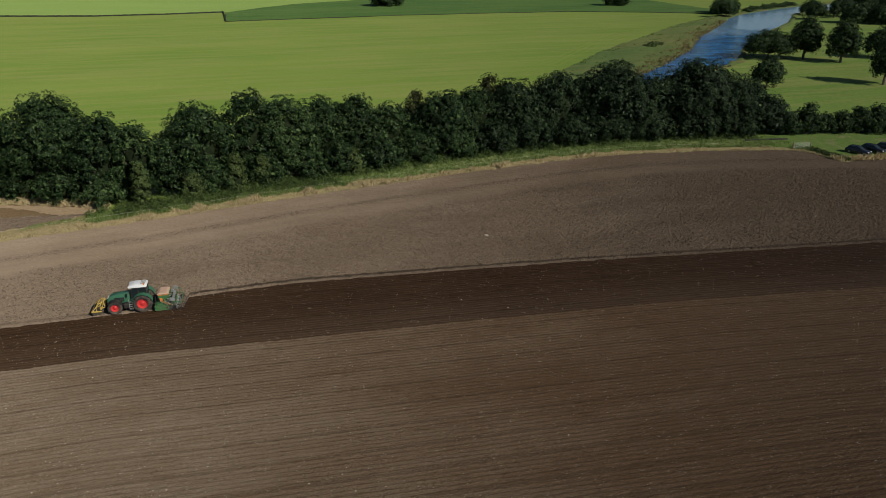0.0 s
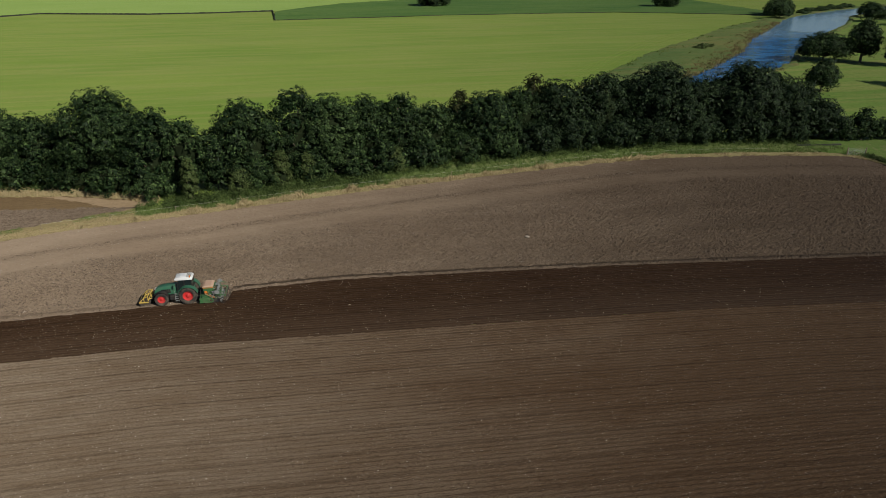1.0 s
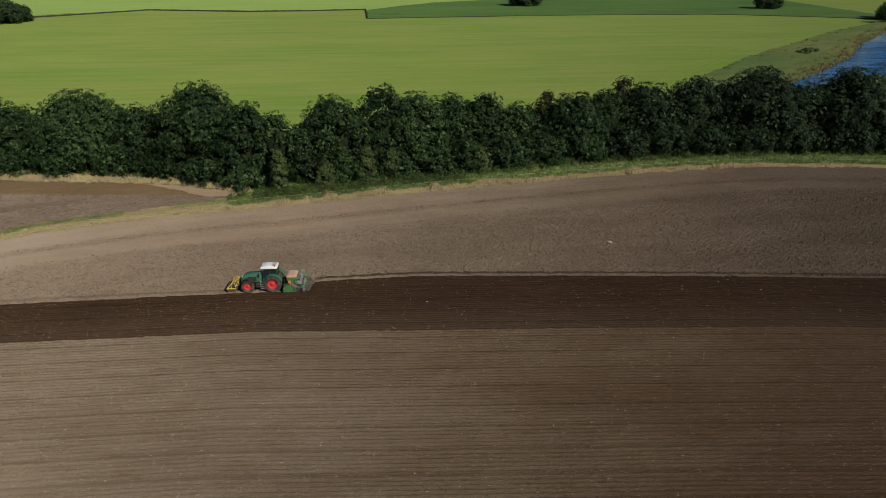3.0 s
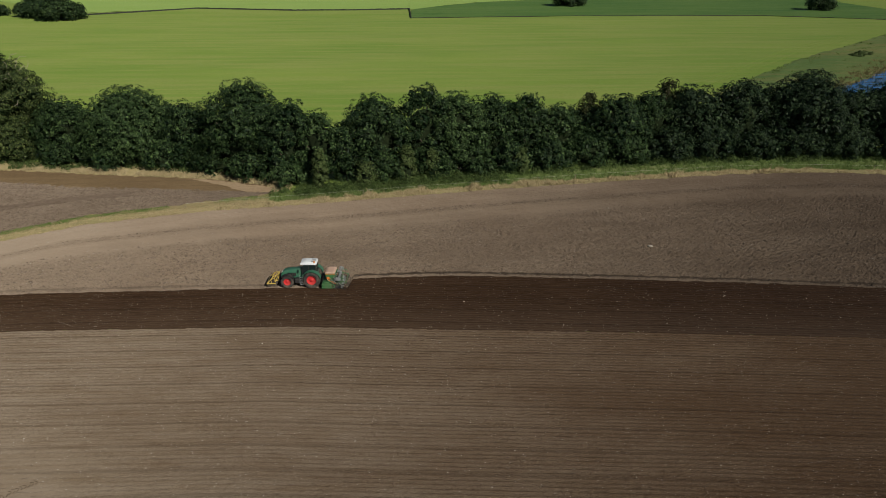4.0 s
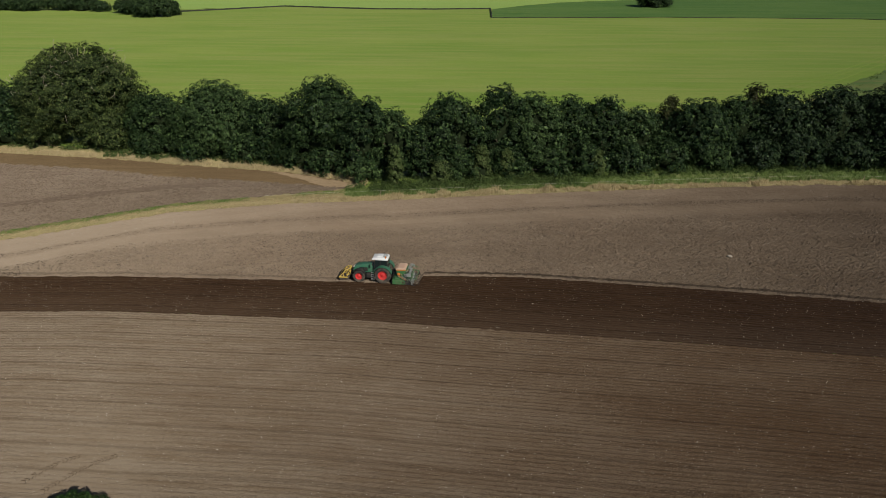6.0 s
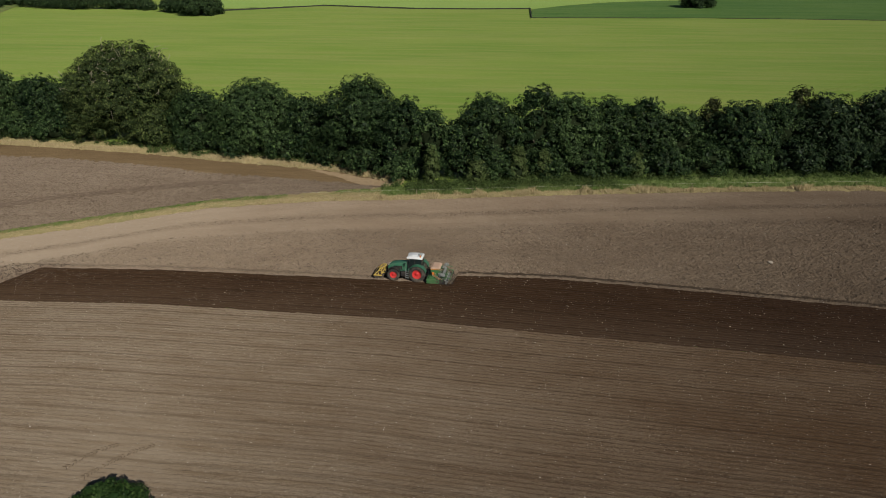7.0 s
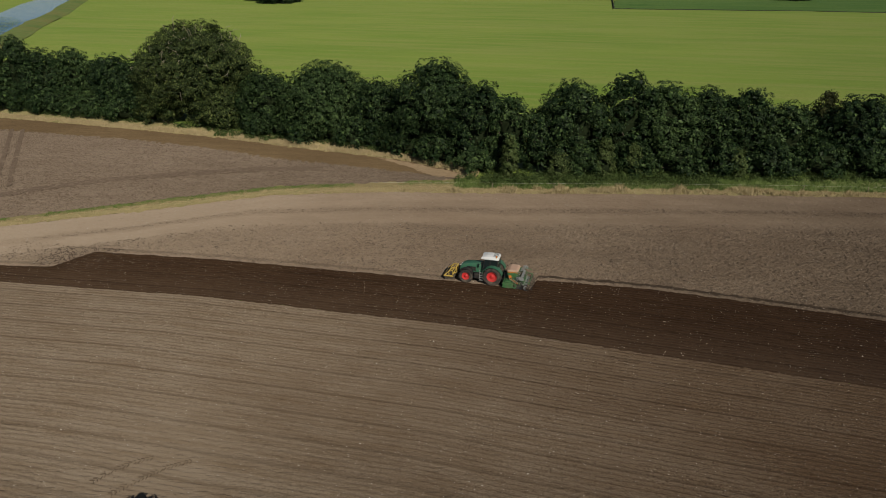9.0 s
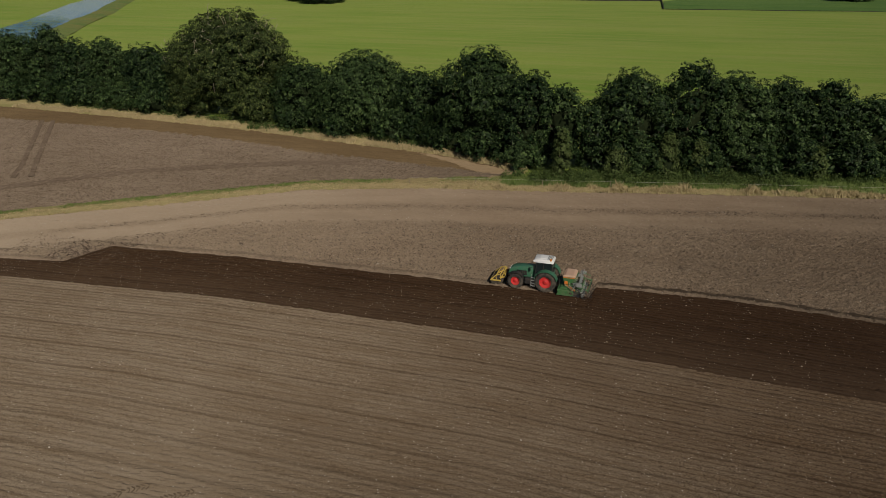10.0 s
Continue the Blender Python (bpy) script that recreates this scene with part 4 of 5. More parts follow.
def wheel(parent, x, y, radius, width, side, lugs):
    """A lugged tyre on a dished red rim; side is +1 on the tractor's left."""
    hub = new("wheel")
    hub.parent = parent
    hub.location = (x, y, radius)
    w = width / 2
    rim_r = radius * 0.56
    bm = bmesh.new()
    bm_lathe(bm, [(rim_r, -w * 0.8), (radius * 0.74, -w), (radius * 0.90, -w * 0.98), (radius * 0.955, -w * 0.8), (radius * 0.965, 0), (radius * 0.955, w * 0.8), (radius * 0.90, w * 0.98),
                  (radius * 0.74, w), (rim_r, w * 0.8)], (0, 0, 0), 40, False)
    for k in range(lugs):
        for s in (-1, 1):
            a = math.tau * (k + (0.5 if s > 0 else 0)) / lugs
            m = Matrix.Rotation(-a, 4, "Y") @ Matrix.Translation((radius * 0.965, s * w * 0.5, 0)) @ Matrix.Rotation(s * 0.75, 4, "X") @ Matrix.Diagonal((radius * 0.07, w * 1.15, radius * 0.075, 1))
            bmesh.ops.create_cube(bm, size=1, matrix=m)
    rounded(part("tyre", bm, M_RUBBER, hub), 30)
    bm = bmesh.new()
    o = side * w
    bm_lathe(bm, [(rim_r * 1.02, -o * 0.75), (rim_r * 1.03, o * 0.72), (rim_r * 0.94, o * 0.74), (rim_r * 0.86, o * 0.40), (rim_r * 0.55, o * 0.28), (rim_r * 0.42, o * 0.40), (rim_r * 0.05, o * 0.40)], (0, 0, 0), 32)
    rim = rounded(part("rim", bm, M_RED, hub, "red painted steel rim"), 30)
    bm = bmesh.new()
    bm_lathe(bm, [(rim_r * 0.30, o * 0.36), (rim_r * 0.30, o * 0.62), (rim_r * 0.22, o * 0.70), (rim_r * 0.04, o * 0.70)], (0, 0, 0), 18)
    for k in range(8):
        a = math.tau * k / 8
        bm_lathe(bm, [(rim_r * 0.045, o * 0.36), (rim_r * 0.045, o * 0.48)], (rim_r * 0.36 * math.cos(a), 0, rim_r * 0.36 * math.sin(a)), 6)
    part("hub", bm, M_RED, hub, "red hub with bolts")
    return hub


def build_tractor(m):
    t = thing("tractor", m, "green tractor with white cab roof and red wheels drilling the field", "tractor")
    for s in (1, -1):
        wheel(t, 0.0, s * 0.95, 1.0, 0.66, s, 22)
        wheel(t, 2.85, s * 0.95, 0.76, 0.54, s, 20)
    # chassis, axles, gearbox
    bm = boxes((-0.6, 3.4, -0.28, 0.28, 0.62, 1.05), (-0.25, 0.25, -0.75, 0.75, 0.8, 1.2), (2.7, 3.0, -0.75, 0.75, 0.6, 0.85), (-0.75, -0.45, -0.35, 0.35, 0.5, 1.1), bevel=0.03)
    part("chassis", bm, M_BLACK, t)
    # bonnet with sloping nose
    bm = bm_prism(bmesh.new(), [(1.0, 1.05), (1.0, 2.12), (1.7, 2.10), (2.6, 2.0), (3.3, 1.84), (3.58, 1.62), (3.66, 1.2), (3.6, 0.95), (2.9, 1.0)], -0.5, 0.5, 0.06, 0.82)
    bonnet = rounded(part("bonnet", bm, M_PAINT, t, "green painted bonnet"))
    for s in (-1, 1):
        bm = bmesh.new()
        for k in range(5):
            bm_box(bm, 1.9 + 0.2 * k, 2.06 + 0.2 * k, s * 0.485 - 0.02, s * 0.485 + 0.02, 1.2, 1.66)
        bm_box(bm, 1.86, 2.9, s * 0.47 - 0.015, s * 0.47 + 0.015, 1.2, 1.27)
        part("side_grille", bm, M_BLACK, bonnet, "black louvred side grille")
    part("front_grille", boxes((3.585, 3.665, -0.3, 0.3, 1.1, 1.52), bevel=0.02), M_BLACK, bonnet, "black front grille")
    for s in (-1, 1):
        part("headlight", boxes((3.49, 3.585, s * 0.24 - 0.12, s * 0.24 + 0.12, 1.56, 1.68), bevel=0.02), M_LAMP, bonnet, "clear headlight")
    part("front_weight_frame", boxes((3.3, 3.95, -0.22, 0.22, 0.55, 0.95), (3.85, 4.05, -0.45, 0.45, 0.6, 0.8), bevel=0.02), M_BLACK, t)
    # cab
    cab = rounded(part("cab_frame", bm_prism(bmesh.new(), [(-0.55, 1.15), (1.0, 1.05), (1.12, 1.62), (-0.62, 1.62)], -0.72, 0.72, 0.03), M_PAINT, t))
    bm = bmesh.new()
    for s in (-1, 1):
        for x0, x1 in ((-0.55, -0.48), (0.35, 0.30), (1.08, 0.92)):
            bm_tube(bm, [(x0, s * 0.72, 1.6), (x1, s * 0.70, 2.75)], 0.045, 6)
        bm_tube(bm, [(-0.55, s * 0.72, 1.62), (1.1, s * 0.72, 1.62)], 0.04, 6)
    for x0, x1 in ((-0.55, -0.48), (1.08, 0.92)):
        bm_tube(bm, [(x0, -0.72, 1.62), (x0, 0.72, 1.62)], 0.04, 6)
    part("pillars", bm, M_BLACK, cab)
    for s in (-1, 1):
        bm = bm_prism(bmesh.new(), [(-0.52, 1.64), (0.30, 1.64), (0.27, 2.74), (-0.46, 2.74)], s * 0.685, s * 0.70)
        part("side_window", bm, M_GLASS, cab, "dark side window")
        bm = bm_prism(bmesh.new(), [(0.37, 1.64), (1.06, 1.64), (0.90, 2.74), (0.34, 2.74)], s * 0.685, s * 0.70)
        part("cab_door", bm, M_GLASS, cab, "dark glazed door")
    part("windscreen", bm_prism(bmesh.new(), [(1.04, 1.64), (1.06, 1.64), (0.90, 2.74), (0.88, 2.74)], -0.66, 0.66), M_GLASS, cab, "dark windscreen")
    part("rear_window", bm_prism(bmesh.new(), [(-0.56, 1.64), (-0.54, 1.64), (-0.47, 2.74), (-0.49, 2.74)], -0.66, 0.66), M_GLASS, cab, "dark rear window")
    seat = part("seat", boxes((-0.1, 0.4, -0.26, 0.26, 1.3, 1.66), (-0.2, -0.05, -0.26, 0.26, 1.5, 2.3), bevel=0.05), M_BLACK, cab, "black driver's seat")
    bm = bm_prism(bmesh.new(), [(-0.62, 2.74), (1.25, 2.74), (1.30, 2.84), (1.18, 2.98), (0.6, 3.06), (-0.4, 3.05), (-0.6, 2.92)], -0.74, 0.74, 0.05, 0.86)
    roof = rounded(part("roof", bm, M_WHITE, t, "white cab roof"))
    part("roof_hatch", boxes((0.15, 0.75, -0.35, 0.35, 3.05, 3.10), bevel=0.02), M_WHITE, roof, "white roof hatch")
    part("roof_recess", boxes(*[(-0.45 + 0.13 * k, -0.38 + 0.13 * k, -0.5, 0.5, 3.05, 3.068) for k in range(4)]), M_STEEL, roof, "grey roof panel")
    for s in (-1, 1):
        part("work_light", boxes((1.22, 1.31, s * 0.58 - 0.1, s * 0.58 + 0.1, 2.80, 2.90), bevel=0.015), M_LAMP, roof, "clear work light")
    part("roof_visor", boxes((1.16, 1.30, -0.66, 0.66, 2.76, 2.82), bevel=0.02), M_BLACK, roof, "dark visor under the roof edge")
    part("beacon", bm_tube(bmesh.new(), [(-0.35, 0.62, 3.0), (-0.35, 0.62, 3.2), (-0.35, 0.62, 3.24)], [0.075, 0.075, 0.03], 10), M_AMBER, roof, "amber beacon")
    # mudguards that arch over the rear wheels
    for s in (-1, 1):
        arc = [(1.13 * math.cos(a), 1.0 + 1.13 * math.sin(a)) for a in (radians(d) for d in range(15, 166, 10))]
        inner = [(x * 0.955, 1.0 + (z - 1.0) * 0.955) for x, z in arc[::-1]]
        bm = bmesh.new()
        rings = []
        for y in (s * 0.60, s * 1.27):
            rings.append([bm.verts.new((x, y, z)) for x, z in arc + inner])
        n = len(rings[0])
        for i in range(n):
            bm.faces.new((rings[0][i], rings[0][(i + 1) % n], rings[1][(i + 1) % n], rings[1][i]))
        h = len(arc)
        for ring in rings:
            for i in range(h - 1):
                bm.faces.new((ring[i], ring[i + 1], ring[n - 2 - i], ring[n - 1 - i]))
        rounded(part("rear_mudguard", bm, M_PAINT, t, "green rear mudguard"))
        arc = [(2.85 + 0.86 * math.cos(a), 0.76 + 0.86 * math.sin(a)) for a in (radians(d) for d in range(40, 151, 11))]
        bm = bmesh.new()
        for (x0, z0), (x1, z1) in zip(arc, arc[1:]):
            q = [bm.verts.new(p) for p in ((x0, s * 0.72, z0), (x1, s * 0.72, z1), (x1, s * 1.2, z1), (x0, s * 1.2, z0), (x0, s * 0.72, z0 + 0.03), (x1, s * 0.72, z1 + 0.03), (x1, s * 1.2, z1 + 0.03), (x0, s * 1.2, z0 + 0.03))]
            for f in ((0, 1, 2, 3), (7, 6, 5, 4), (0, 3, 7, 4), (1, 5, 6, 2), (0, 4, 5, 1), (3, 2, 6, 7)):
                bm.faces.new([q[i] for i in f])
        part("front_mudguard", bm, M_BLACK, t, "black front mudguard")
        # tank and steps between the wheels
        part("fuel_tank", boxes((1.05, 2.0, s * 0.78 - 0.26, s * 0.78 + 0.26, 0.55, 1.12), bevel=0.08), M_BLACK, t, "black fuel tank")
        bm = boxes(*[(0.98 + 0.02 * k, 1.36, s * 1.05 - 0.10, s * 1.05 + 0.10, 0.45 + 0.28 * k, 0.48 + 0.28 * k) for k in range(4)])
        bm_tube(bm, [(1.0, s * 1.12, 0.4), (1.02, s * 1.0, 1.6)], 0.025, 6)
        bm_tube(bm, [(1.36, s * 1.12, 0.4), (1.36, s * 1.0, 1.6)], 0.025, 6)
        part("steps", bm, M_STEEL, t, "grey access steps")
        bm = bm_tube(bmesh.new(), [(1.0, s * 0.75, 2.45), (1.12, s * 1.15, 2.5)], 0.02, 6)
        bm_box(bm, 1.08, 1.15, s * 1.17 - 0.11, s * 1.17 + 0.11, 2.2, 2.62, 0.015)
        part("mirror", bm, M_BLACK, t, "black wing mirror")
    bm = bm_tube(bmesh.new(), [(1.2, -0.62, 1.5), (1.2, -0.62, 2.9), (1.14, -0.62, 3.02)], [0.09, 0.08, 0.07], 10)
    part("exhaust", bm, M_STEEL, t, "grey exhaust stack")
    # rear linkage
    bm = bmesh.new()
    for s in (-1, 1):
        bm_tube(bm, [(-0.5, s * 0.4, 0.6), (-1.25, s * 0.45, 0.55)], 0.05, 6)
        bm_tube(bm, [(-0.5, s * 0.35, 1.2), (-0.95, s * 0.42, 0.6)], 0.03, 6)
    bm_tube(bm, [(-0.6, 0, 1.15), (-1.3, 0, 1.25)], 0.045, 6)
    part("rear_linkage", bm, M_BLACK, t)
    return t


def build_press(m):
    """The yellow front press, carried ahead of the tractor."""
    t = thing("front_press", m, "yellow steel front press carried before the tractor", "farm implement")
    bm = bmesh.new()
    for s in (-1, 1):
        bm_tube(bm, [(4.0, s * 0.35, 0.75), (4.05, s * 0.4, 1.35), (4.45, s * 0.6, 1.28), (5.15, s * 0.9, 0.55)], 0.06, 8)
        bm_tube(bm, [(4.0, s * 0.4, 0.7), (5.15, s * 0.9, 0.5)], 0.05, 8)
    bm_tube(bm, [(4.05, -0.45, 1.36), (4.05, 0.45, 1.36)], 0.07, 8)
    bm_tube(bm, [(4.02, -0.4, 0.72), (4.02, 0.4, 0.72)], 0.07, 8)
    part("headstock", bm, M_YELLOW, t)
    bm = boxes((4.25, 4.35, -1.0, 1.0, 0.66, 0.78), (5.20, 5.30, -1.0, 1.0, 0.44, 0.56), (4.25, 5.3, -1.05, -0.97, 0.44, 0.58), (4.25, 5.3, 0.97, 1.05, 0.44, 0.58), bevel=0.02)
    for s in (-1, 1):
        bm_tube(bm, [(4.28, s * 0.98, 0.7), (4.32, s * 0.96, 1.18), (4.75, s * 0.98, 1.02), (5.26, s * 1.0, 0.52)], 0.05, 8)
        bm_tube(bm, [(4.75, s * 0.98, 1.02), (4.72, s * 1.0, 0.5)], 0.035, 6)
    bm_tube(bm, [(4.32, -0.96, 1.18), (4.32, 0.96, 1.18)], 0.05, 8)
    bm_tube(bm, [(4.75, -0.98, 1.02), (4.75, 0.98, 1.02)], 0.04, 8)
    part("frame", bm, M_YELLOW, t)
    for x in (4.5, 5.0):
        bm = bmesh.new()
        bm_lathe(bm, [(0.06, -0.95), (0.06, 0.95)], (x, 0, 0.36), 10)
        for k in range(9):
            y = -0.85 + 0.2 * k + (0.1 if x > 4.7 else 0)
            bm_lathe(bm, [(0.10, y - 0.05), (0.30, y - 0.03), (0.35, y), (0.30, y + 0.03), (0.10, y + 0.05)], (x, 0, 0.36), 18)
        part("ring_roller", bm, M_RUBBER, t, "soil-caked ring roller")
    return t


def build_drill(m):
    """Power harrow and seed drill behind the tractor."""
    t = thing("seed_drill", m, "green power harrow and seed drill with covered seed hopper", "seed drill")
    bm = boxes((-2.3, -1.2, -1.48, 1.48, 0.42, 0.66), (-2.05, -1.45, -1.3, 1.3, 0.66, 0.80), (-1.95, -1.5, -0.3, 0.3, 0.8, 1.1), bevel=0.03)
    part("harrow_body", bm, M_DARKGREEN, t)
    for s in (-1, 1):
        part("side_plate", bm_prism(bmesh.new(), [(-1.15, 0.12), (-1.3, 0.50), (-2.05, 0.50), (-2.3, 0.12)], s * 1.47, s * 1.52, 0.01), M_DARKGREEN, t, "green harrow side plate")
        bm = bm_tube(bmesh.new(), [(-1.2, s * 0.42, 0.7), (-1.25, s * 0.35, 1.35), (-1.3, 0, 1.45)], 0.05, 6)
        part("headstock", bm, M_BLACK, t)
    for k in range(12):
        y = -1.37 + 0.249 * k
        bm = bm_tube(bmesh.new(), [(-1.62, y - 0.09, 0.42), (-1.62, y - 0.09, 0.02)], [0.03, 0.012], 5)
        bm_tube(bm, [(-1.62, y - 0.09, 0.40), (-1.88, y + 0.09, 0.40), (-1.88, y + 0.09, 0.02)], [0.03, 0.03, 0.012], 5)
        part("tine", bm, M_STEEL, t)
    bm = bmesh.new()
    bm_lathe(bm, [(0.08, -1.45), (0.08, 1.45)], (-2.72, 0, 0.30), 10)
    for k in range(16):
        y = -1.38 + 0.184 * k
        bm_lathe(bm, [(0.10, y - 0.05), (0.29, y - 0.03), (0.29, y + 0.03), (0.10, y + 0.05)], (-2.72, 0, 0.30), 18)
    part("packer_roller", bm, M_RUBBER, t, "soil-caked packer roller")
    # hopper
    bm = bm_prism(bmesh.new(), [(-1.8, 1.0), (-1.6, 1.36), (-1.6, 1.70), (-2.72, 1.70), (-2.72, 1.45), (-2.35, 1.0)], -0.80, 0.80, 0.03)
    hopper = part("hopper", bm, M_DARKGREEN, t)
    for s in (-1, 1):
        part("hopper_band", boxes((-2.71, -1.61, s * 0.81 - 0.012, s * 0.81 + 0.012, 1.60, 1.66)), M_ORANGE, hopper, "orange stripe")
        part("metering_box", boxes((-2.05, -1.75, s * 0.86 - 0.07, s * 0.86 + 0.07, 1.0, 1.28), bevel=0.03), M_ORANGE, hopper, "orange metering box")
    bm = bm_prism(bmesh.new(), [(-1.57, 1.70), (-1.57, 1.78), (-1.8, 1.88), (-2.5, 1.88), (-2.75, 1.78), (-2.75, 1.70)], -0.83, 0.83, 0.03, 0.95)
    part("hopper_cover", bm, M_TARP, hopper, "pale tan fabric hopper cover")
    # looped seed and hydraulic hoses, and the grey control box, on both sides
    for s in (-1, 1):
        for k, (mat, hose) in enumerate(((M_TAN, "tan seed hose"), (M_ORANGE, "orange seed hose"), (M_TAN, "tan seed hose"), (M_BLACK, "black hydraulic hose"))):
            x0 = -1.75 - 0.22 * k
            bm = bm_tube(bmesh.new(), [(x0, s * 0.8, 1.15), (x0 - 0.1, s * (1.0 + 0.05 * k), 0.95), (x0 - 0.45, s * (1.15 + 0.05 * k), 0.85), (x0 - 0.85, s * 1.2, 0.55)], 0.04, 6)
            part("hose", bm, mat, t, hose)
        part("control_box", boxes((-3.05, -2.62, s * 1.12 - 0.08, s * 1.12 + 0.08, 1.02, 1.30), bevel=0.02), M_STEEL, t, "grey control box")
        bm = bmesh.new()
        bm_lathe(bm, [(0.14, s * 1.4 - 0.05), (0.27, s * 1.4 - 0.05), (0.29, s * 1.4), (0.27, s * 1.4 + 0.05), (0.14, s * 1.4 + 0.05)], (-2.45, 0, 0.36), 20, False)
        part("depth_wheel", bm, M_DARKGREEN, t, "green depth wheel")
    # frame and coulters
    bm = bmesh.new()
    for s in (-1, 1):
        bm_tube(bm, [(-1.9, s * 1.1, 0.75), (-2.4, s * 1.1, 1.05), (-3.3, s * 1.15, 0.95), (-4.0, s * 1.2, 0.75)], 0.05, 6)
        bm_tube(bm, [(-2.5, s * 1.0, 0.9), (-2.8, s * 1.0, 1.5)], 0.045, 6)
        bm_tube(bm, [(-3.25, s * 1.2, 0.9), (-3.25, s * 1.2, 1.45), (-3.9, s * 1.25, 1.2)], 0.035, 6)
    for x, z in ((-2.95, 0.72), (-3.35, 0.75), (-4.0, 0.75)):
        bm_tube(bm, [(x, -1.45, z), (x, 1.45, z)], 0.05, 6)
    part("coulter_frame", bm, M_DARKGREEN, t)
    for k in range(20):
        y = -1.40 + 0.147 * k
        x = -3.15 if k % 2 else -3.5
        bm = bm_tube(bmesh.new(), [(x + 0.3, y, 0.74), (x, y, 0.22)], 0.022, 5)
        bm_lathe(bm, [(0.17, y - 0.012), (0.17, y + 0.012)], (x, 0, 0.18), 14)
        part("coulter", bm, M_BLACK if k % 2 else M_STEEL, t, "steel disc coulter")
        bm = bm_tube(bmesh.new(), [(-2.2, y * 0.9, 1.05), (-2.7, y, 0.85), (x + 0.02, y, 0.45)], 0.02, 5)
        part("seed_tube", bm, M_DARKGREEN if k % 3 else M_STEEL, t, "ribbed seed tube")
    for k in range(16):
        y = -1.42 + 0.189 * k
        bm = bm_tube(bmesh.new(), [(-3.98, y, 0.75), (-4.08, y, 0.4), (-4.35, y, 0.03)], [0.016, 0.014, 0.01], 5)
        part("harrow_tine", bm, M_BLACK, t)
    for s in (-1, 1):
        bm = bmesh.new()
        bm_lathe(bm, [(0.28, s * 1.5 - 0.03), (0.34, s * 1.5 - 0.03), (0.34, s * 1.5 + 0.03), (0.28, s * 1.5 + 0.03), (0.28, s * 1.5 - 0.03)], (-3.7, 0, 0.34), 20, False)
        for k in range(6):
            a = math.tau * k / 6
            bm_tube(bm, [(-3.7, s * 1.5, 0.34), (-3.7 + 0.3 * math.cos(a), s * 1.5, 0.34 + 0.3 * math.sin(a))], 0.018, 4)
        part("star_wheel", bm, M_BLACK, t, "dark spoked drive wheel")
        bm = bm_tube(bmesh.new(), [(-2.6, s * 1.42, 0.75), (-3.0, s * 1.5, 1.55), (-3.3, s * 1.5, 1.6)], 0.035, 6)
        bm_box(bm, -3.45, -2.95, s * 1.5 - 0.02, s * 1.5 + 0.02, 1.15, 1.5)
        part("marker_arm", bm, M_STEEL, t, "grey folded marker arm")
    bm = boxes((-3.25, -2.98, -1.3, 1.3, 1.02, 1.08), bevel=0.01)
    for k in range(5):
        bm_tube(bm, [(-3.25, -1.25 + 0.62 * k, 1.08), (-3.25, -1.25 + 0.62 * k, 1.75)], 0.018, 5)
    bm_tube(bm, [(-3.25, -1.28, 1.75), (-3.25, 1.28, 1.75)], 0.02, 5)
    part("loading_step", bm, M_STEEL, t, "grey steel loading step with rail")
    return t


TRACTOR_AT = pose(-13.1, 77.1, 0.03, 0, 0, 178)
build_tractor(TRACTOR_AT)
build_press(TRACTOR_AT)
build_drill(TRACTOR_AT)


# ---------------------------------------------------------------- parked cars
M_CARS = [plain("navy_car_paint", (0.010, 0.013, 0.026), 0.2, 0.0, 0.6, 0.08), plain("black_car_paint", (0.010, 0.010, 0.011), 0.2, 0.0, 0.6, 0.08), plain("grey_car_paint", (0.05, 0.055, 0.065), 0.2, 0.3, 0.6, 0.08)]


def build_car(m, paint, label):
    t = thing("car", m, label, "car", "parked cars")
    bm = bm_prism(bmesh.new(), [(-2.1, 0.32), (-2.15, 0.62), (-2.02, 0.92), (-1.2, 0.98), (0.95, 0.95), (1.75, 0.84), (2.1, 0.66), (2.15, 0.34), (1.7, 0.24), (-1.8, 0.24)], -0.86, 0.86, 0.06, 0.92)
    body = rounded(part("body", bm, paint, t))
    bm = bm_prism(bmesh.new(), [(-1.95, 0.94), (-1.55, 1.36), (-0.1, 1.44), (0.3, 1.36), (1.1, 0.92)], -0.76, 0.76, 0.04, 0.76)
    rounded(part("windows", bm, M_GLASS, t, "dark car windows"))
    bm = bm_prism(bmesh.new(), [(-1.6, 1.365), (-1.4, 1.42), (-0.1, 1.475), (0.25, 1.40), (0.2, 1.36)], -0.58, 0.58, 0.02, 0.95)
    rounded(part("roof", bm, paint, t))
    for s in (-1, 1):
        part("headlight", boxes((1.93, 2.13, s * 0.62 - 0.17, s * 0.62 + 0.17, 0.60, 0.74), bevel=0.03), M_LAMP, body, "clear headlight")
        part("mirror", boxes((0.62, 0.75, s * 0.95 - 0.09, s * 0.95 + 0.09, 0.95, 1.08), bevel=0.03), paint, body)
        for x in (-1.32, 1.36):
            hub = new("wheel")
            hub.parent = t
            hub.location = (x, s * 0.78, 0.31)
            bm = bmesh.new()
            bm_lathe(bm, [(0.2, -0.09), (0.29, -0.1), (0.31, -0.07), (0.31, 0.07), (0.29, 0.1), (0.2, 0.09)], (0, 0, 0), 24, False)
            rounded(part("tyre", bm, M_RUBBER, hub))
            bm = bmesh.new()
            bm_lathe(bm, [(0.2, s * 0.02), (0.2, s * 0.08), (0.06, s * 0.095), (0.01, s * 0.095)], (0, 0, 0), 18)
            part("rim", bm, M_STEEL, hub, "silver rim")
    part("bumper", boxes((2.08, 2.19, -0.75, 0.75, 0.34, 0.5), bevel=0.03), M_BLACK, body, "black bumper")
    return t


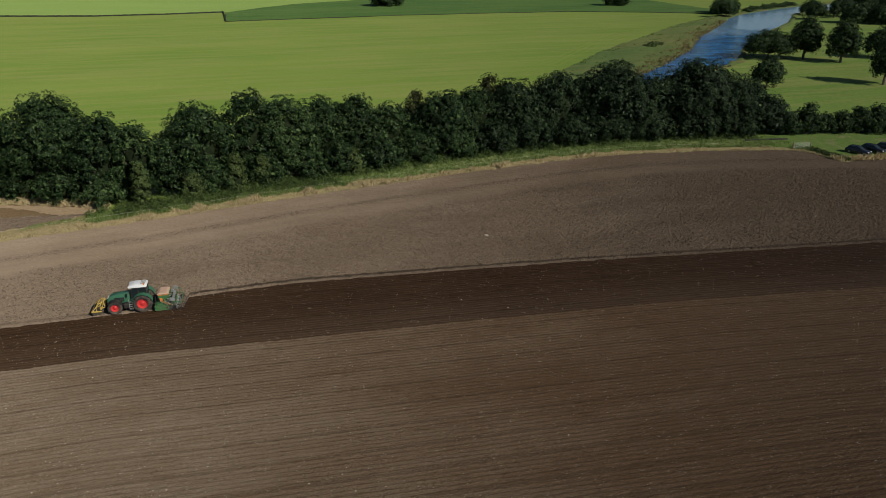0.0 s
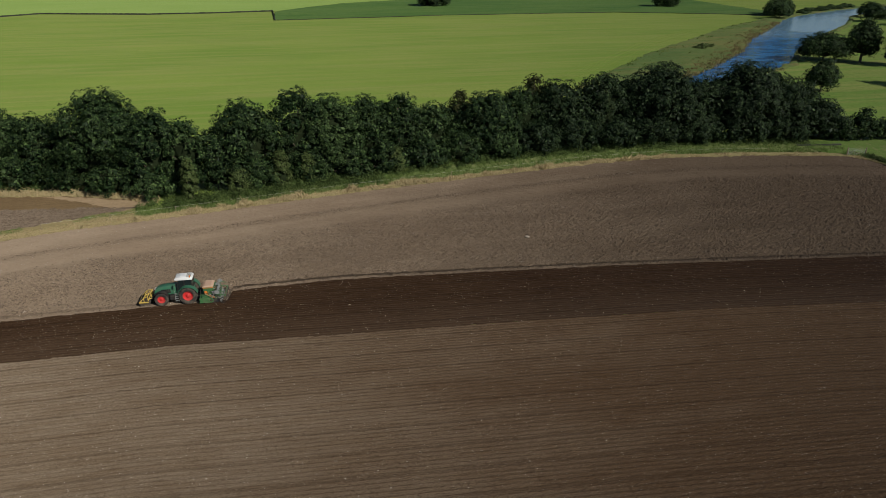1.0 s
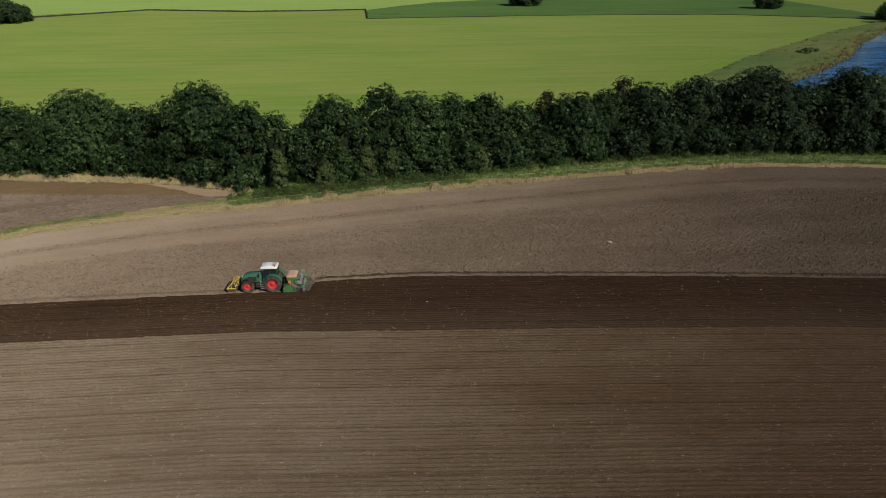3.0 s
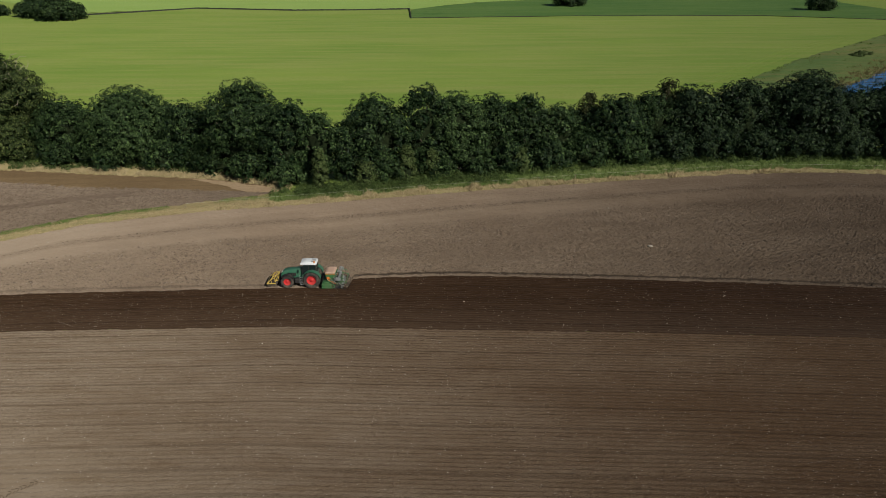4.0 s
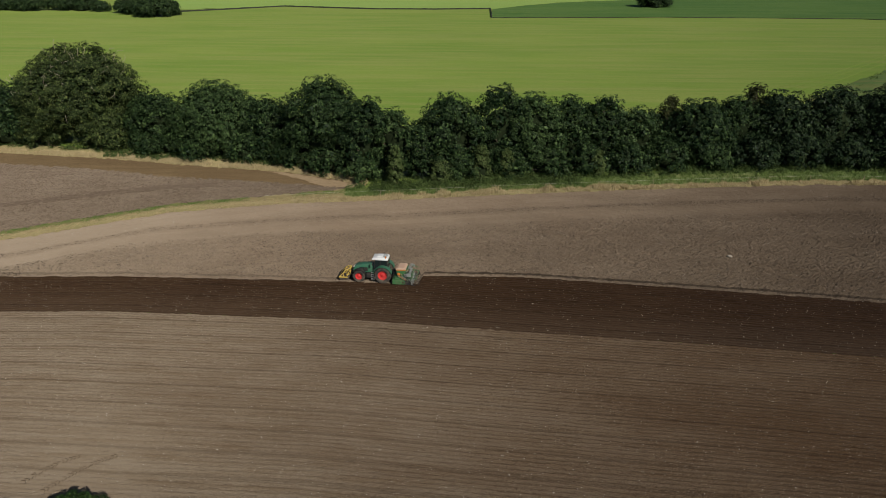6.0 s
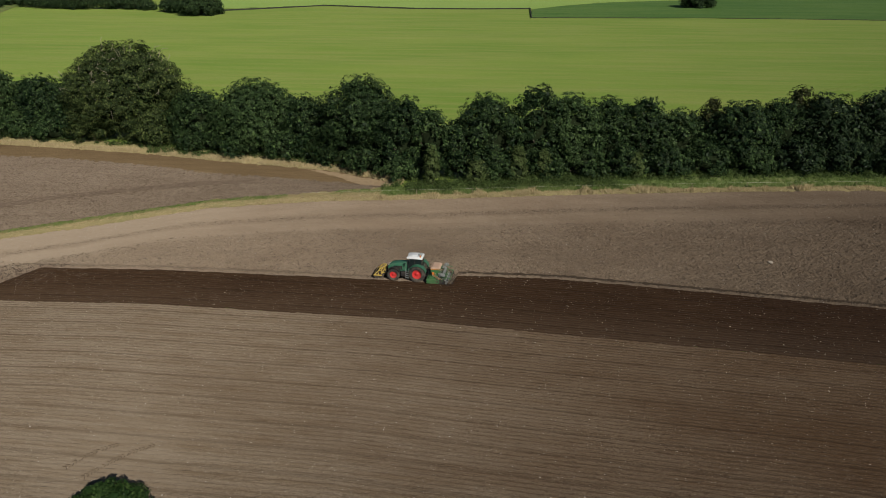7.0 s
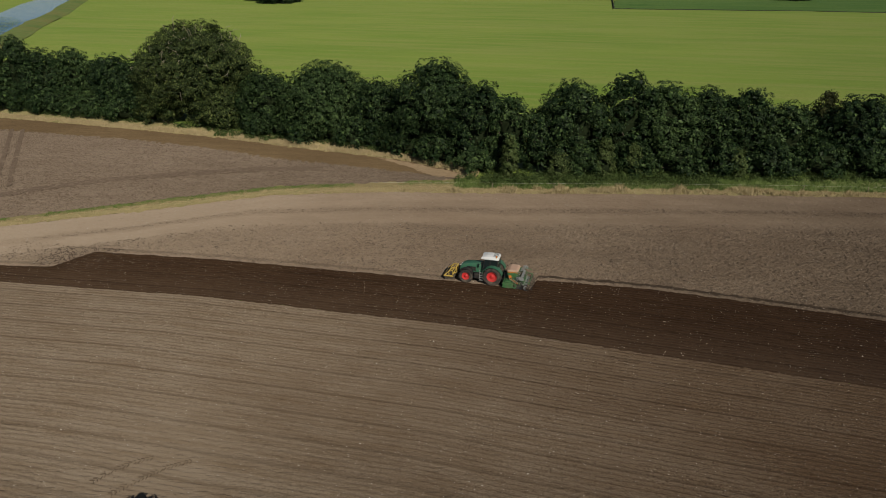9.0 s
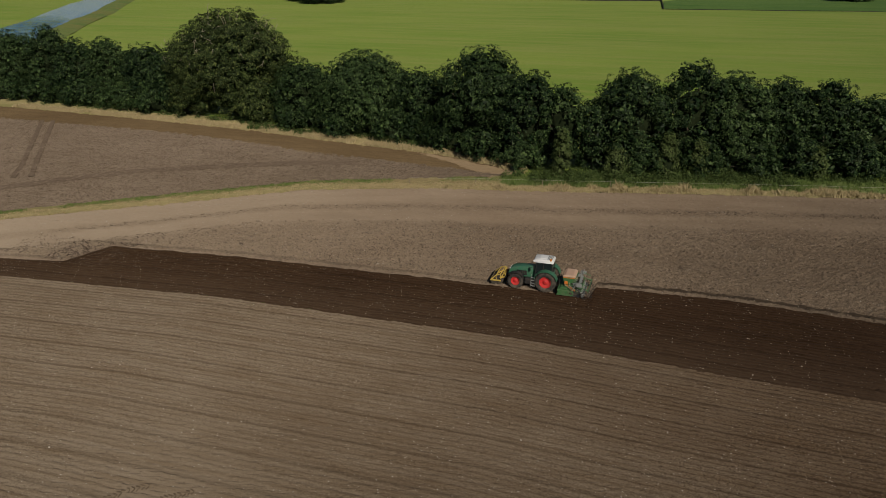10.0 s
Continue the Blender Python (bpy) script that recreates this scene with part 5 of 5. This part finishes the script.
CAR = "dark car parked on grass before shrubs"
for i, (x, y, turn) in enumerate([(110.6, 107.0, -66), (114.2, 107.2, -68), (117.8, 107.2, -65), (121.4, 107.0, -69)]):
    build_car(pose(x, y, 0.2, 0, 0, turn), M_CARS[(0, 1, 2, 0)[i]], ("navy blue " if i in (0, 3) else "black " if i == 1 else "grey ") + CAR)


# ---------------------------------------------------------------- gate, fences, walls
M_GALV = plain("galvanised_steel", (0.50, 0.51, 0.50), 0.4, 0.7, 0.5, 0.25, (0.3, 0.28, 0.24))
M_POST = plain("weathered_post", (0.26, 0.21, 0.15), 0.9, 0.0, 0.1, 0.4, (0.16, 0.14, 0.10))
M_TAPE = plain("fence_tape", (0.66, 0.66, 0.52), 0.6, 0.0, 0.3, 0.15, (0.4, 0.4, 0.25))


def build_gate(m):
    t = thing("field_gate", m, "grey galvanised steel field gate, closed", "gate")
    bm = bmesh.new()
    for x in (0.0, 3.0):
        bm_tube(bm, [(x, 0, 0.15), (x, 0, 1.2)], 0.035, 8)
    bm_tube(bm, [(0, 0, 0.15), (1.5, 0, 1.2), (3.0, 0, 0.15)], 0.02, 6)
    part("gate_frame", bm, M_GALV, t)
    for k in range(6):
        part("rail", bm_tube(bmesh.new(), [(0, 0, 0.18 + 0.2 * k), (3.0, 0, 0.18 + 0.2 * k)], 0.028, 6), M_GALV, t)
    for x in (-0.18, 3.2):
        part("gate_post", bm_tube(bmesh.new(), [(x, 0, -0.2), (x, 0, 1.45), (x, 0, 1.5)], [0.11, 0.10, 0.05], 8), M_POST, t, "weathered wooden gate post")
    return t


build_gate(pose(101.6, 113.4, 0.12, 0, 0, -14))


def build_fence(name, points, label, wires, step, post_h, tape):
    """Posts with wires or tape between them."""
    t = thing(name, pose(points[0][0], points[0][1], 0), label, "fence")
    o = Vector((points[0][0], points[0][1], 0))
    total = 0.0
    spots = []
    for (x0, y0), (x1, y1) in zip(points, points[1:]):
        d = math.hypot(x1 - x0, y1 - y0)
        k = 0.0 if not spots else step - (total % step)
        while k < d:
            spots.append((x0 + (x1 - x0) * k / d, y0 + (y1 - y0) * k / d))
            k += step
        total += d
    me = None
    tops = []
    for x, y in spots:
        z = float(land(np.array(x), np.array(y)))
        if me is None:
            ob = part("post", bm_tube(bmesh.new(), [(0, 0, -0.3), (0, 0, post_h * 0.95), (0, 0, post_h)], [0.05, 0.045, 0.02], 6), M_POST, t)
            me = ob.data
        else:
            ob = new("post", me)
            ob.parent = t
        ob.location = Vector((x, y, z)) - o
        tops.append(ob.location.copy())
    for h in wires:
        bm = bmesh.new()
        path = []
        for a, b in zip(tops, tops[1:]):
            path += [a + Vector((0, 0, h)), (a + b) / 2 + Vector((0, 0, h - 0.04))]
        path.append(tops[-1] + Vector((0, 0, h)))
        bm_tube(bm, path, tape, 4)
        part("tape", bm, M_TAPE, t, "pale fence tape")
    return t


vx = np.arange(-36, 96, 6.0)
build_fence("electric_fence", [(float(x), float(VERGE(x) + 2.1)) for x in vx], "pale electric fence tape on thin posts along the verge", (0.92,), 9.0, 1.0, 0.007)


def build_wall(name, points, tall, thick, label, seed):
    """A dry field wall of rough courses, one mesh along a line."""
    rng = np.random.default_rng(seed)
    bm = bmesh.new()
    for (x0, y0), (x1, y1) in zip(points, points[1:]):
        d = math.hypot(x1 - x0, y1 - y0)
        n = max(1, int(d / 1.2))
        a = math.atan2(y1 - y0, x1 - x0)
        for k in range(n):
            f = (k + 0.5) / n
            x, y = x0 + (x1 - x0) * f, y0 + (y1 - y0) * f
            z = float(land(np.array(x), np.array(y)))
            h = tall * rng.uniform(0.85, 1.15)
            m = Matrix.Translation((x, y, z + h / 2 - 0.1)) @ Matrix.Rotation(a + rng.normal() * 0.04, 4, "Z") @ Matrix.Diagonal((d / n * 1.06, thick * rng.uniform(0.85, 1.15), h + 0.2, 1))
            made = bmesh.ops.create_cube(bm, size=1, matrix=m)
            for v in made["verts"]:
                v.co += Vector(rng.normal(size=3) * 0.05)
    me = bpy.data.meshes.new(name)
    bm.to_mesh(me)
    bm.free()
    me.materials.append(M_WALLSTONE)
    return tagged(new(name, me), label, "field wall", kind="structure")


# the first two are dark green hedge and field edges, built as low walls
build_wall("field_wall", [(-205, 470), (-150, 514), (-118, 505), (-84, 495), (-45, 494), (-7.7, 501), (-5.8, 439.5)], 0.7, 0.4, "dark green hedge line across the meadow, built as a wall", 5)
build_wall("field_wall", [(-5.8, 439.5), (93, 446.5), (202, 442.5), (250, 421), (290, 398)], 0.22, 0.5, "thin dark green edge below the rough pasture, built as a low wall", 6)
build_wall("field_wall", [(96.5, 121.2), (100.5, 120.4), (105, 119.6)], 0.45, 0.35, "low grey stone wall along the track", 7)


# ---------------------------------------------------------------- scattered small things
def scatter(name, rng, x, y, z, size, material, label, category, flat=0.7):
    """Many small rough lumps, eight faces each, in one mesh."""
    n = len(x)
    base = np.array([(1, 0, 0), (-1, 0, 0), (0, 1, 0), (0, -1, 0), (0, 0, flat), (0, 0, -flat)], float)
    tri = np.array([(0, 2, 4), (2, 1, 4), (1, 3, 4), (3, 0, 4), (2, 0, 5), (1, 2, 5), (3, 1, 5), (0, 3, 5)])
    a = rng.uniform(0, math.tau, n)
    p = base[None] * rng.uniform(0.6, 1.3, (n, 6, 1)) * size[:, None, None]
    c, s = np.cos(a)[:, None], np.sin(a)[:, None]
    px = p[..., 0] * c - p[..., 1] * s
    py = p[..., 0] * s + p[..., 1] * c
    v = np.stack([px + x[:, None], py + y[:, None], p[..., 2] + z[:, None]], -1).reshape(-1, 3)
    f = (tri[None] + 6 * np.arange(n)[:, None, None]).reshape(-1, 3)
    return tagged(mesh_object(name, v, f, material), label, category, kind="stuff")


def between(rng, n, x0, x1, low, high, power=1.0):
    x = rng.uniform(x0, x1, n)
    return x, low(x) + (high(x) - low(x)) * rng.uniform(0, 1, n) ** power


rng = np.random.default_rng(7)
x, y = between(rng, 9000, -60, 85, lambda x: LOW(x) - 36, LOW)
scatter("clods", rng, x, y, x * 0 + 0.03, 0.025 + 0.06 * rng.uniform(0, 1, len(x)) ** 3, M_CLOD, "small brown clods on the drilled soil", "clods")
x, y = between(rng, 9000, -60, 85, lambda x: LOW(x) - 36, LOW)
scatter("pebbles", rng, x, y, x * 0 + 0.03, rng.uniform(0.015, 0.05, len(x)) * (1 + 0.6 * (rng.uniform(0, 1, len(x)) > 0.96)), M_PEBBLE, "small pale stones lying on the drilled soil", "stones")
x, y = between(rng, 5200, -75, 95, LOW, STEP)
scatter("pebbles", rng, x, y, x * 0 + 0.07, rng.uniform(0.016, 0.045, len(x)) * (1 + 0.8 * (rng.uniform(0, 1, len(x)) > 0.93)), M_PEBBLE, "pale stones turned up in the dark drilled strip", "stones")
x, y = between(rng, 3500, -80, 110, STEP, VERGE)
scatter("pebbles", rng, x, y, x * 0 + 0.06, rng.uniform(0.02, 0.06, len(x)), M_PEBBLE, "pale stones among the clods", "stones")
x, y = between(rng, 9000, -80, 108, lambda x: STEP(x) + 1.6, lambda x: VERGE(x) - 12)
scatter("clods", rng, x, y, x * 0 + 0.05, 0.04 + 0.11 * rng.uniform(0, 1, len(x)) ** 3, M_CLOD, "dry brown clods of cultivated soil", "clods")
x, y = between(rng, 2400, -70, 100, lambda x: VERGE(x) - 7.9, lambda x: VERGE(x) - 6.5)
scatter("clods", rng, x, y, x * 0 + 0.05, 0.035 + 0.09 * rng.uniform(0, 1, len(x)) ** 3, M_CLOD, "dry clods in a band along the field edge", "clods")
x, y = between(rng, 1500, -62, 100, lambda x: STEP(x) + 0.1, lambda x: STEP(x) + 0.7)
scatter("clods", rng, x, y, x * 0 + 0.05, 0.03 + 0.09 * rng.uniform(0, 1, len(x)) ** 2, M_CLOD, "ridge of clods beside the drilled strip", "clods")
x, y = between(rng, 2500, -80, 100, LOW, STEP)
scatter("clods", rng, x, y, x * 0 + 0.04, 0.03 + 0.07 * rng.uniform(0, 1, len(x)) ** 3, M_WETCLOD, "moist dark crumbs of drilled soil", "clods")
x, y = between(rng, 5000, -140, -26, OUTER, BROWN)
scatter("clods", rng, x, y, x * 0 + 0.05, 0.05 + 0.12 * rng.uniform(0, 1, len(x)) ** 2, M_CLOD, "grey brown clods of the stony field", "clods")
x, y = between(rng, 900, -71, -58, lambda x: x * 0 + 69.5, lambda x: x * 0 + 75.5)
scatter("clods", rng, x, y, x * 0 + 0.05, 0.03 + 0.09 * rng.uniform(0, 1, len(x)) ** 3, M_CLOD, "heap of clods where the machine turned", "clods")

x, y = between(rng, 1500, -65, -57, lambda x: x * 0 + 69.4, lambda x: 75.4 + 0.12 * (x + 62))
scatter("clods", rng, x, y, x * 0 + 0.05, 0.03 + 0.09 * rng.uniform(0, 1, len(x)) ** 3, M_WETCLOD, "moist dark clods thrown up at the turning place", "clods")


def tufts(name, rng, x, y, tall, wide, material, label, category, each=7, spread=0.22):
    """Grass tufts of narrow bent blades."""
    n = len(x) * each
    cx, cy = np.repeat(x, each) + rng.normal(size=n) * spread, np.repeat(y, each) + rng.normal(size=n) * spread
    cz = land(cx, cy) + 0.05
    h = np.repeat(tall, each) * rng.uniform(0.6, 1.2, n)
    a = rng.uniform(0, math.tau, n)
    lean = rng.normal(size=(n, 2)) * 0.28
    w = wide * rng.uniform(0.6, 1.3, n)
    c, s = np.cos(a) * w, np.sin(a) * w
    v = np.stack([np.stack([cx - c, cy - s, cz], -1), np.stack([cx + c, cy + s, cz], -1),
                  np.stack([cx + c * 0.6 + lean[:, 0] * h * 0.4, cy + s * 0.6 + lean[:, 1] * h * 0.4, cz + h * 0.6], -1),
                  np.stack([cx + lean[:, 0] * h, cy + lean[:, 1] * h, cz + h], -1)], 1).reshape(-1, 3)
    return tagged(mesh_object(name, v, np.arange(4 * n).reshape(-1, 4), material), label, category, kind="stuff")


x = rng.uniform(112, 260, 3000)
tufts("reeds", rng, x, NEAR_SHORE(x) + 0.5 + 13.0 * rng.uniform(0, 1, 3000) ** 1.5, rng.uniform(0.3, 0.9, 3000), 0.16, M_REED, "tawny reeds and rough grass along the river shore", "reeds", 6, 0.6)

x = rng.uniform(95, 285, 5000)
y = NEAR_SHORE(x) + (BANK_LEFT(x) - NEAR_SHORE(x)) * rng.uniform(0.25, 0.97, 5000)
keep = hash_noise(x / 5, y / 5, 71) > 0.42
tufts("rough_grass", rng, x[keep], y[keep], rng.uniform(0.25, 0.7, keep.sum()), 0.16, M_BLADE, "rough green grass tussocks on the river bank", "grass", 6, 0.6)


def patchy(rng, x, y, scale, share, seed):
    return hash_noise(x / scale, y / scale, seed) > 1 - share


x, y = between(rng, 6000, -75, 104, lambda x: VERGE(x) + 0.1, lambda x: VERGE(x) + np.minimum(2.0, (OUTER(x) - VERGE(x)) * 0.6))
keep = patchy(rng, x, y, 3.0, 0.8, 61)
tufts("straw_grass", rng, x[keep], y[keep], rng.uniform(0.25, 0.8, keep.sum()) * np.interp(x[keep], (-40, -18, 60, 80), (0.28, 1.0, 0.9, 0.4)) * (0.3 + 1.5 * hash_noise(x[keep] / 1.7, y[keep] / 1.7, 66) ** 2), 0.05, M_STRAW, "dry straw grass tufts along the field edge", "grass")
x, y = between(rng, 4200, -130, -22, lambda x: UPPER(x) + 0.2, lambda x: UPPER(x) + 2.6)
keep = patchy(rng, x, y, 3.0, 0.75, 62)
tufts("straw_grass", rng, x[keep], y[keep], rng.uniform(0.2, 0.6, keep.sum()), 0.05, M_STRAW, "dry straw grass along the foot of the wood", "grass")
x, y = between(rng, 900, 104, 150, lambda x: VERGE(x) + 0.1, lambda x: VERGE(x) + 1.8)
tufts("straw_grass", rng, x, y, rng.uniform(0.4, 0.9, len(x)), 0.06, M_STRAW, "dry straw grass before the parked cars", "grass")
x, y = between(rng, 5200, -24, 104, lambda x: VERGE(x) + 1.9, OUTER)
tufts("green_grass", rng, x, y, rng.uniform(0.25, 0.6, len(x)), 0.05, M_BLADE, "green grass between the verge and the wood", "grass")
x, y = between(rng, 3000, -118, -22, lambda x: VERGE(x) + 0.62 * (OUTER(x) - VERGE(x)), lambda x: OUTER(x) - 0.1)
keep = patchy(rng, x, y, 7.0, 0.72, 63)
tufts("green_grass", rng, x[keep], y[keep], rng.uniform(0.08, 0.2, keep.sum()), 0.05, M_BLADE, "low green grass on the strip between the fields", "grass")
x, y = between(rng, 3000, -126, -24, lambda x: VERGE(x) + 0.2, lambda x: VERGE(x) + 0.62 * (OUTER(x) - VERGE(x)))
tufts("straw_grass", rng, x, y, rng.uniform(0.08, 0.28, len(x)), 0.04, M_STRAW, "low dry straw on the strip between the fields", "grass")


def weeds(name, rng, x, y, tall, label, material, leaf=0.24, each=46):
    """Low leafy clumps in one mesh."""
    places, normals = [], []
    for px, py, h in zip(x, y, tall):
        d = unit(rng.normal(size=(each, 3)) + np.array([0, 0, 0.4]))
        d[:, 2] = np.abs(d[:, 2])
        r = h * rng.uniform(0.5, 1.0, each)[:, None]
        z = float(land(np.array(px), np.array(py)))
        places.append(np.array([px, py, z + 0.1]) + d * r * np.array([0.9, 0.9, 1.0]))
        normals.append(unit(d + rng.normal(size=(each, 3)) * 0.5))
    v, f = leaf_quads(rng, np.concatenate(places), np.concatenate(normals), leaf)
    return tagged(mesh_object(name, v, f, material), label, "undergrowth", kind="stuff")


x, y = between(rng, 520, -24, 100, lambda x: OUTER(x) - 2.2, lambda x: OUTER(x) + 1.2)
weeds("undergrowth", rng, x, y, rng.uniform(0.5, 1.5, len(x)), "green nettles and brambles at the foot of the wood", M_WEED)
x, y = between(rng, 260, -20, 14, lambda x: VERGE(x) + 3.2, OUTER)
weeds("undergrowth", rng, x, y, rng.uniform(0.7, 1.7, len(x)), "tall green weeds at the corner of the wood", M_WEED)
x, y = between(rng, 190, -125, -26, lambda x: WOOD(x) - 0.6, lambda x: WOOD(x) + 2.0)
weeds("undergrowth", rng, x, y, rng.uniform(0.5, 1.2, len(x)), "green undergrowth before the western wood", M_WEED)
x, y = between(rng, 60, -74, -62, lambda x: UPPER(x) + 0.8, lambda x: UPPER(x) + 3.4)
weeds("bramble_patch", rng, x, y, rng.uniform(0.5, 0.9, len(x)), "bright green bramble patch by the dry grass strip", M_WEED)
t = rng.uniform(0, 1, 130)
x, y = 104.2 + 1.6 * t + rng.normal(size=130) * 0.4, 112.0 - 7.6 * t + rng.normal(size=130) * 0.5
weeds("hedge_bank", rng, x, y, rng.uniform(0.4, 0.8, 130), "low green hedge bank beside the parking place", M_WEED)


# ---------------------------------------------------------------- wheel tracks
def track(name, points, wide, material, label, lugs=0.0, lift=0.07):
    """A wheel track pressed into the soil: a ribbon of darker earth, or the bars that tyre lugs leave."""
    points = [Vector((*p, 0)) for p in points]
    bm = bmesh.new()
    ring = None
    for a, b in zip(points, points[1:]):
        way = (b - a).normalized()
        side = Vector((-way.y, way.x, 0))
        n = max(1, int((b - a).length / (lugs or 0.5)))
        for k in range(n):
            p = a + (b - a) * (k / n)
            if lugs:
                for s in (-1, 1):
                    m = Matrix.Translation(p + side * s * wide * 0.25 + Vector((0, 0, lift))) @ Matrix.Rotation(math.atan2(way.y, way.x) + s * 0.8 + random.uniform(-0.2, 0.2), 4, "Z") @ Matrix.Diagonal((0.035, wide * 0.6 * random.uniform(0.5, 1), 0.07, 1))
                    if random.random() < 0.93:
                        bmesh.ops.create_cube(bm, size=1, matrix=m)
            else:
                w = wide / 2 * random.uniform(0.9, 1.1)
                new_ring = [bm.verts.new(p + side * s * w + Vector((0, 0, lift - (0.12 if abs(s) == 1 else 0)))) for s in (-1, -0.8, 0, 0.8, 1)]
                if ring:
                    for i in range(4):
                        bm.faces.new((ring[i], new_ring[i], new_ring[i + 1], ring[i + 1]))
                ring = new_ring
    me = bpy.data.meshes.new(name)
    bm.to_mesh(me)
    bm.free()
    me.materials.append(material)
    return tagged(new(name, me), label, "wheel track", kind="structure")


TRACK = "chevron tyre prints pressed into the drilled soil"
track("tyre_track", [(-34.6, 40.2), (-34.0, 41.4), (-33.0, 42.6), (-31.9, 43.4)], 0.6, M_TRACK, TRACK, 0.24, lift=0.045)
track("tyre_track", [(-32.6, 39.4), (-31.8, 40.8), (-30.6, 42.5), (-29.0, 43.7)], 0.6, M_TRACK, TRACK, 0.24, lift=0.045)
RUT = "dark wheel rut across the stony field"
track("wheel_rut", [(-114.9, 122.3), (-105.3, 110.3), (-94.9, 97.3), (-90.5, 91.0)], 0.8, M_STREAK, RUT, lift=0.13)
track("wheel_rut", [(-112.6, 122.5), (-103.3, 110.8), (-94.9, 100.2), (-88.6, 92.4)], 0.8, M_STREAK, RUT, lift=0.13)
track("wheel_rut", [(-93.0, 84.0), (-86.6, 89.6), (-82.4, 94.1), (-76.4, 98.8), (-65.9, 104.5), (-56.2, 109.0), (-46.0, 111.6)], 2.6, M_STREAK, "darker worked line along the stony field", lift=0.07)

# a large pale stone among the clods
bm = bmesh.new()
bmesh.ops.create_icosphere(bm, subdivisions=2, radius=0.26)
for v in bm.verts:
    v.co = Vector((v.co.x * 1.3, v.co.y, v.co.z * 0.6)) * (1 + 0.25 * noise.noise(v.co * 4))
me = bpy.data.meshes.new("boulder")
bm.to_mesh(me)
bm.free()
me.materials.append(M_PEBBLE)
boulder = new("boulder", me)
boulder.location = (29.9, 86.9, 0.12)
tagged(boulder, "pale grey stone lying in the cultivated soil", "stone")
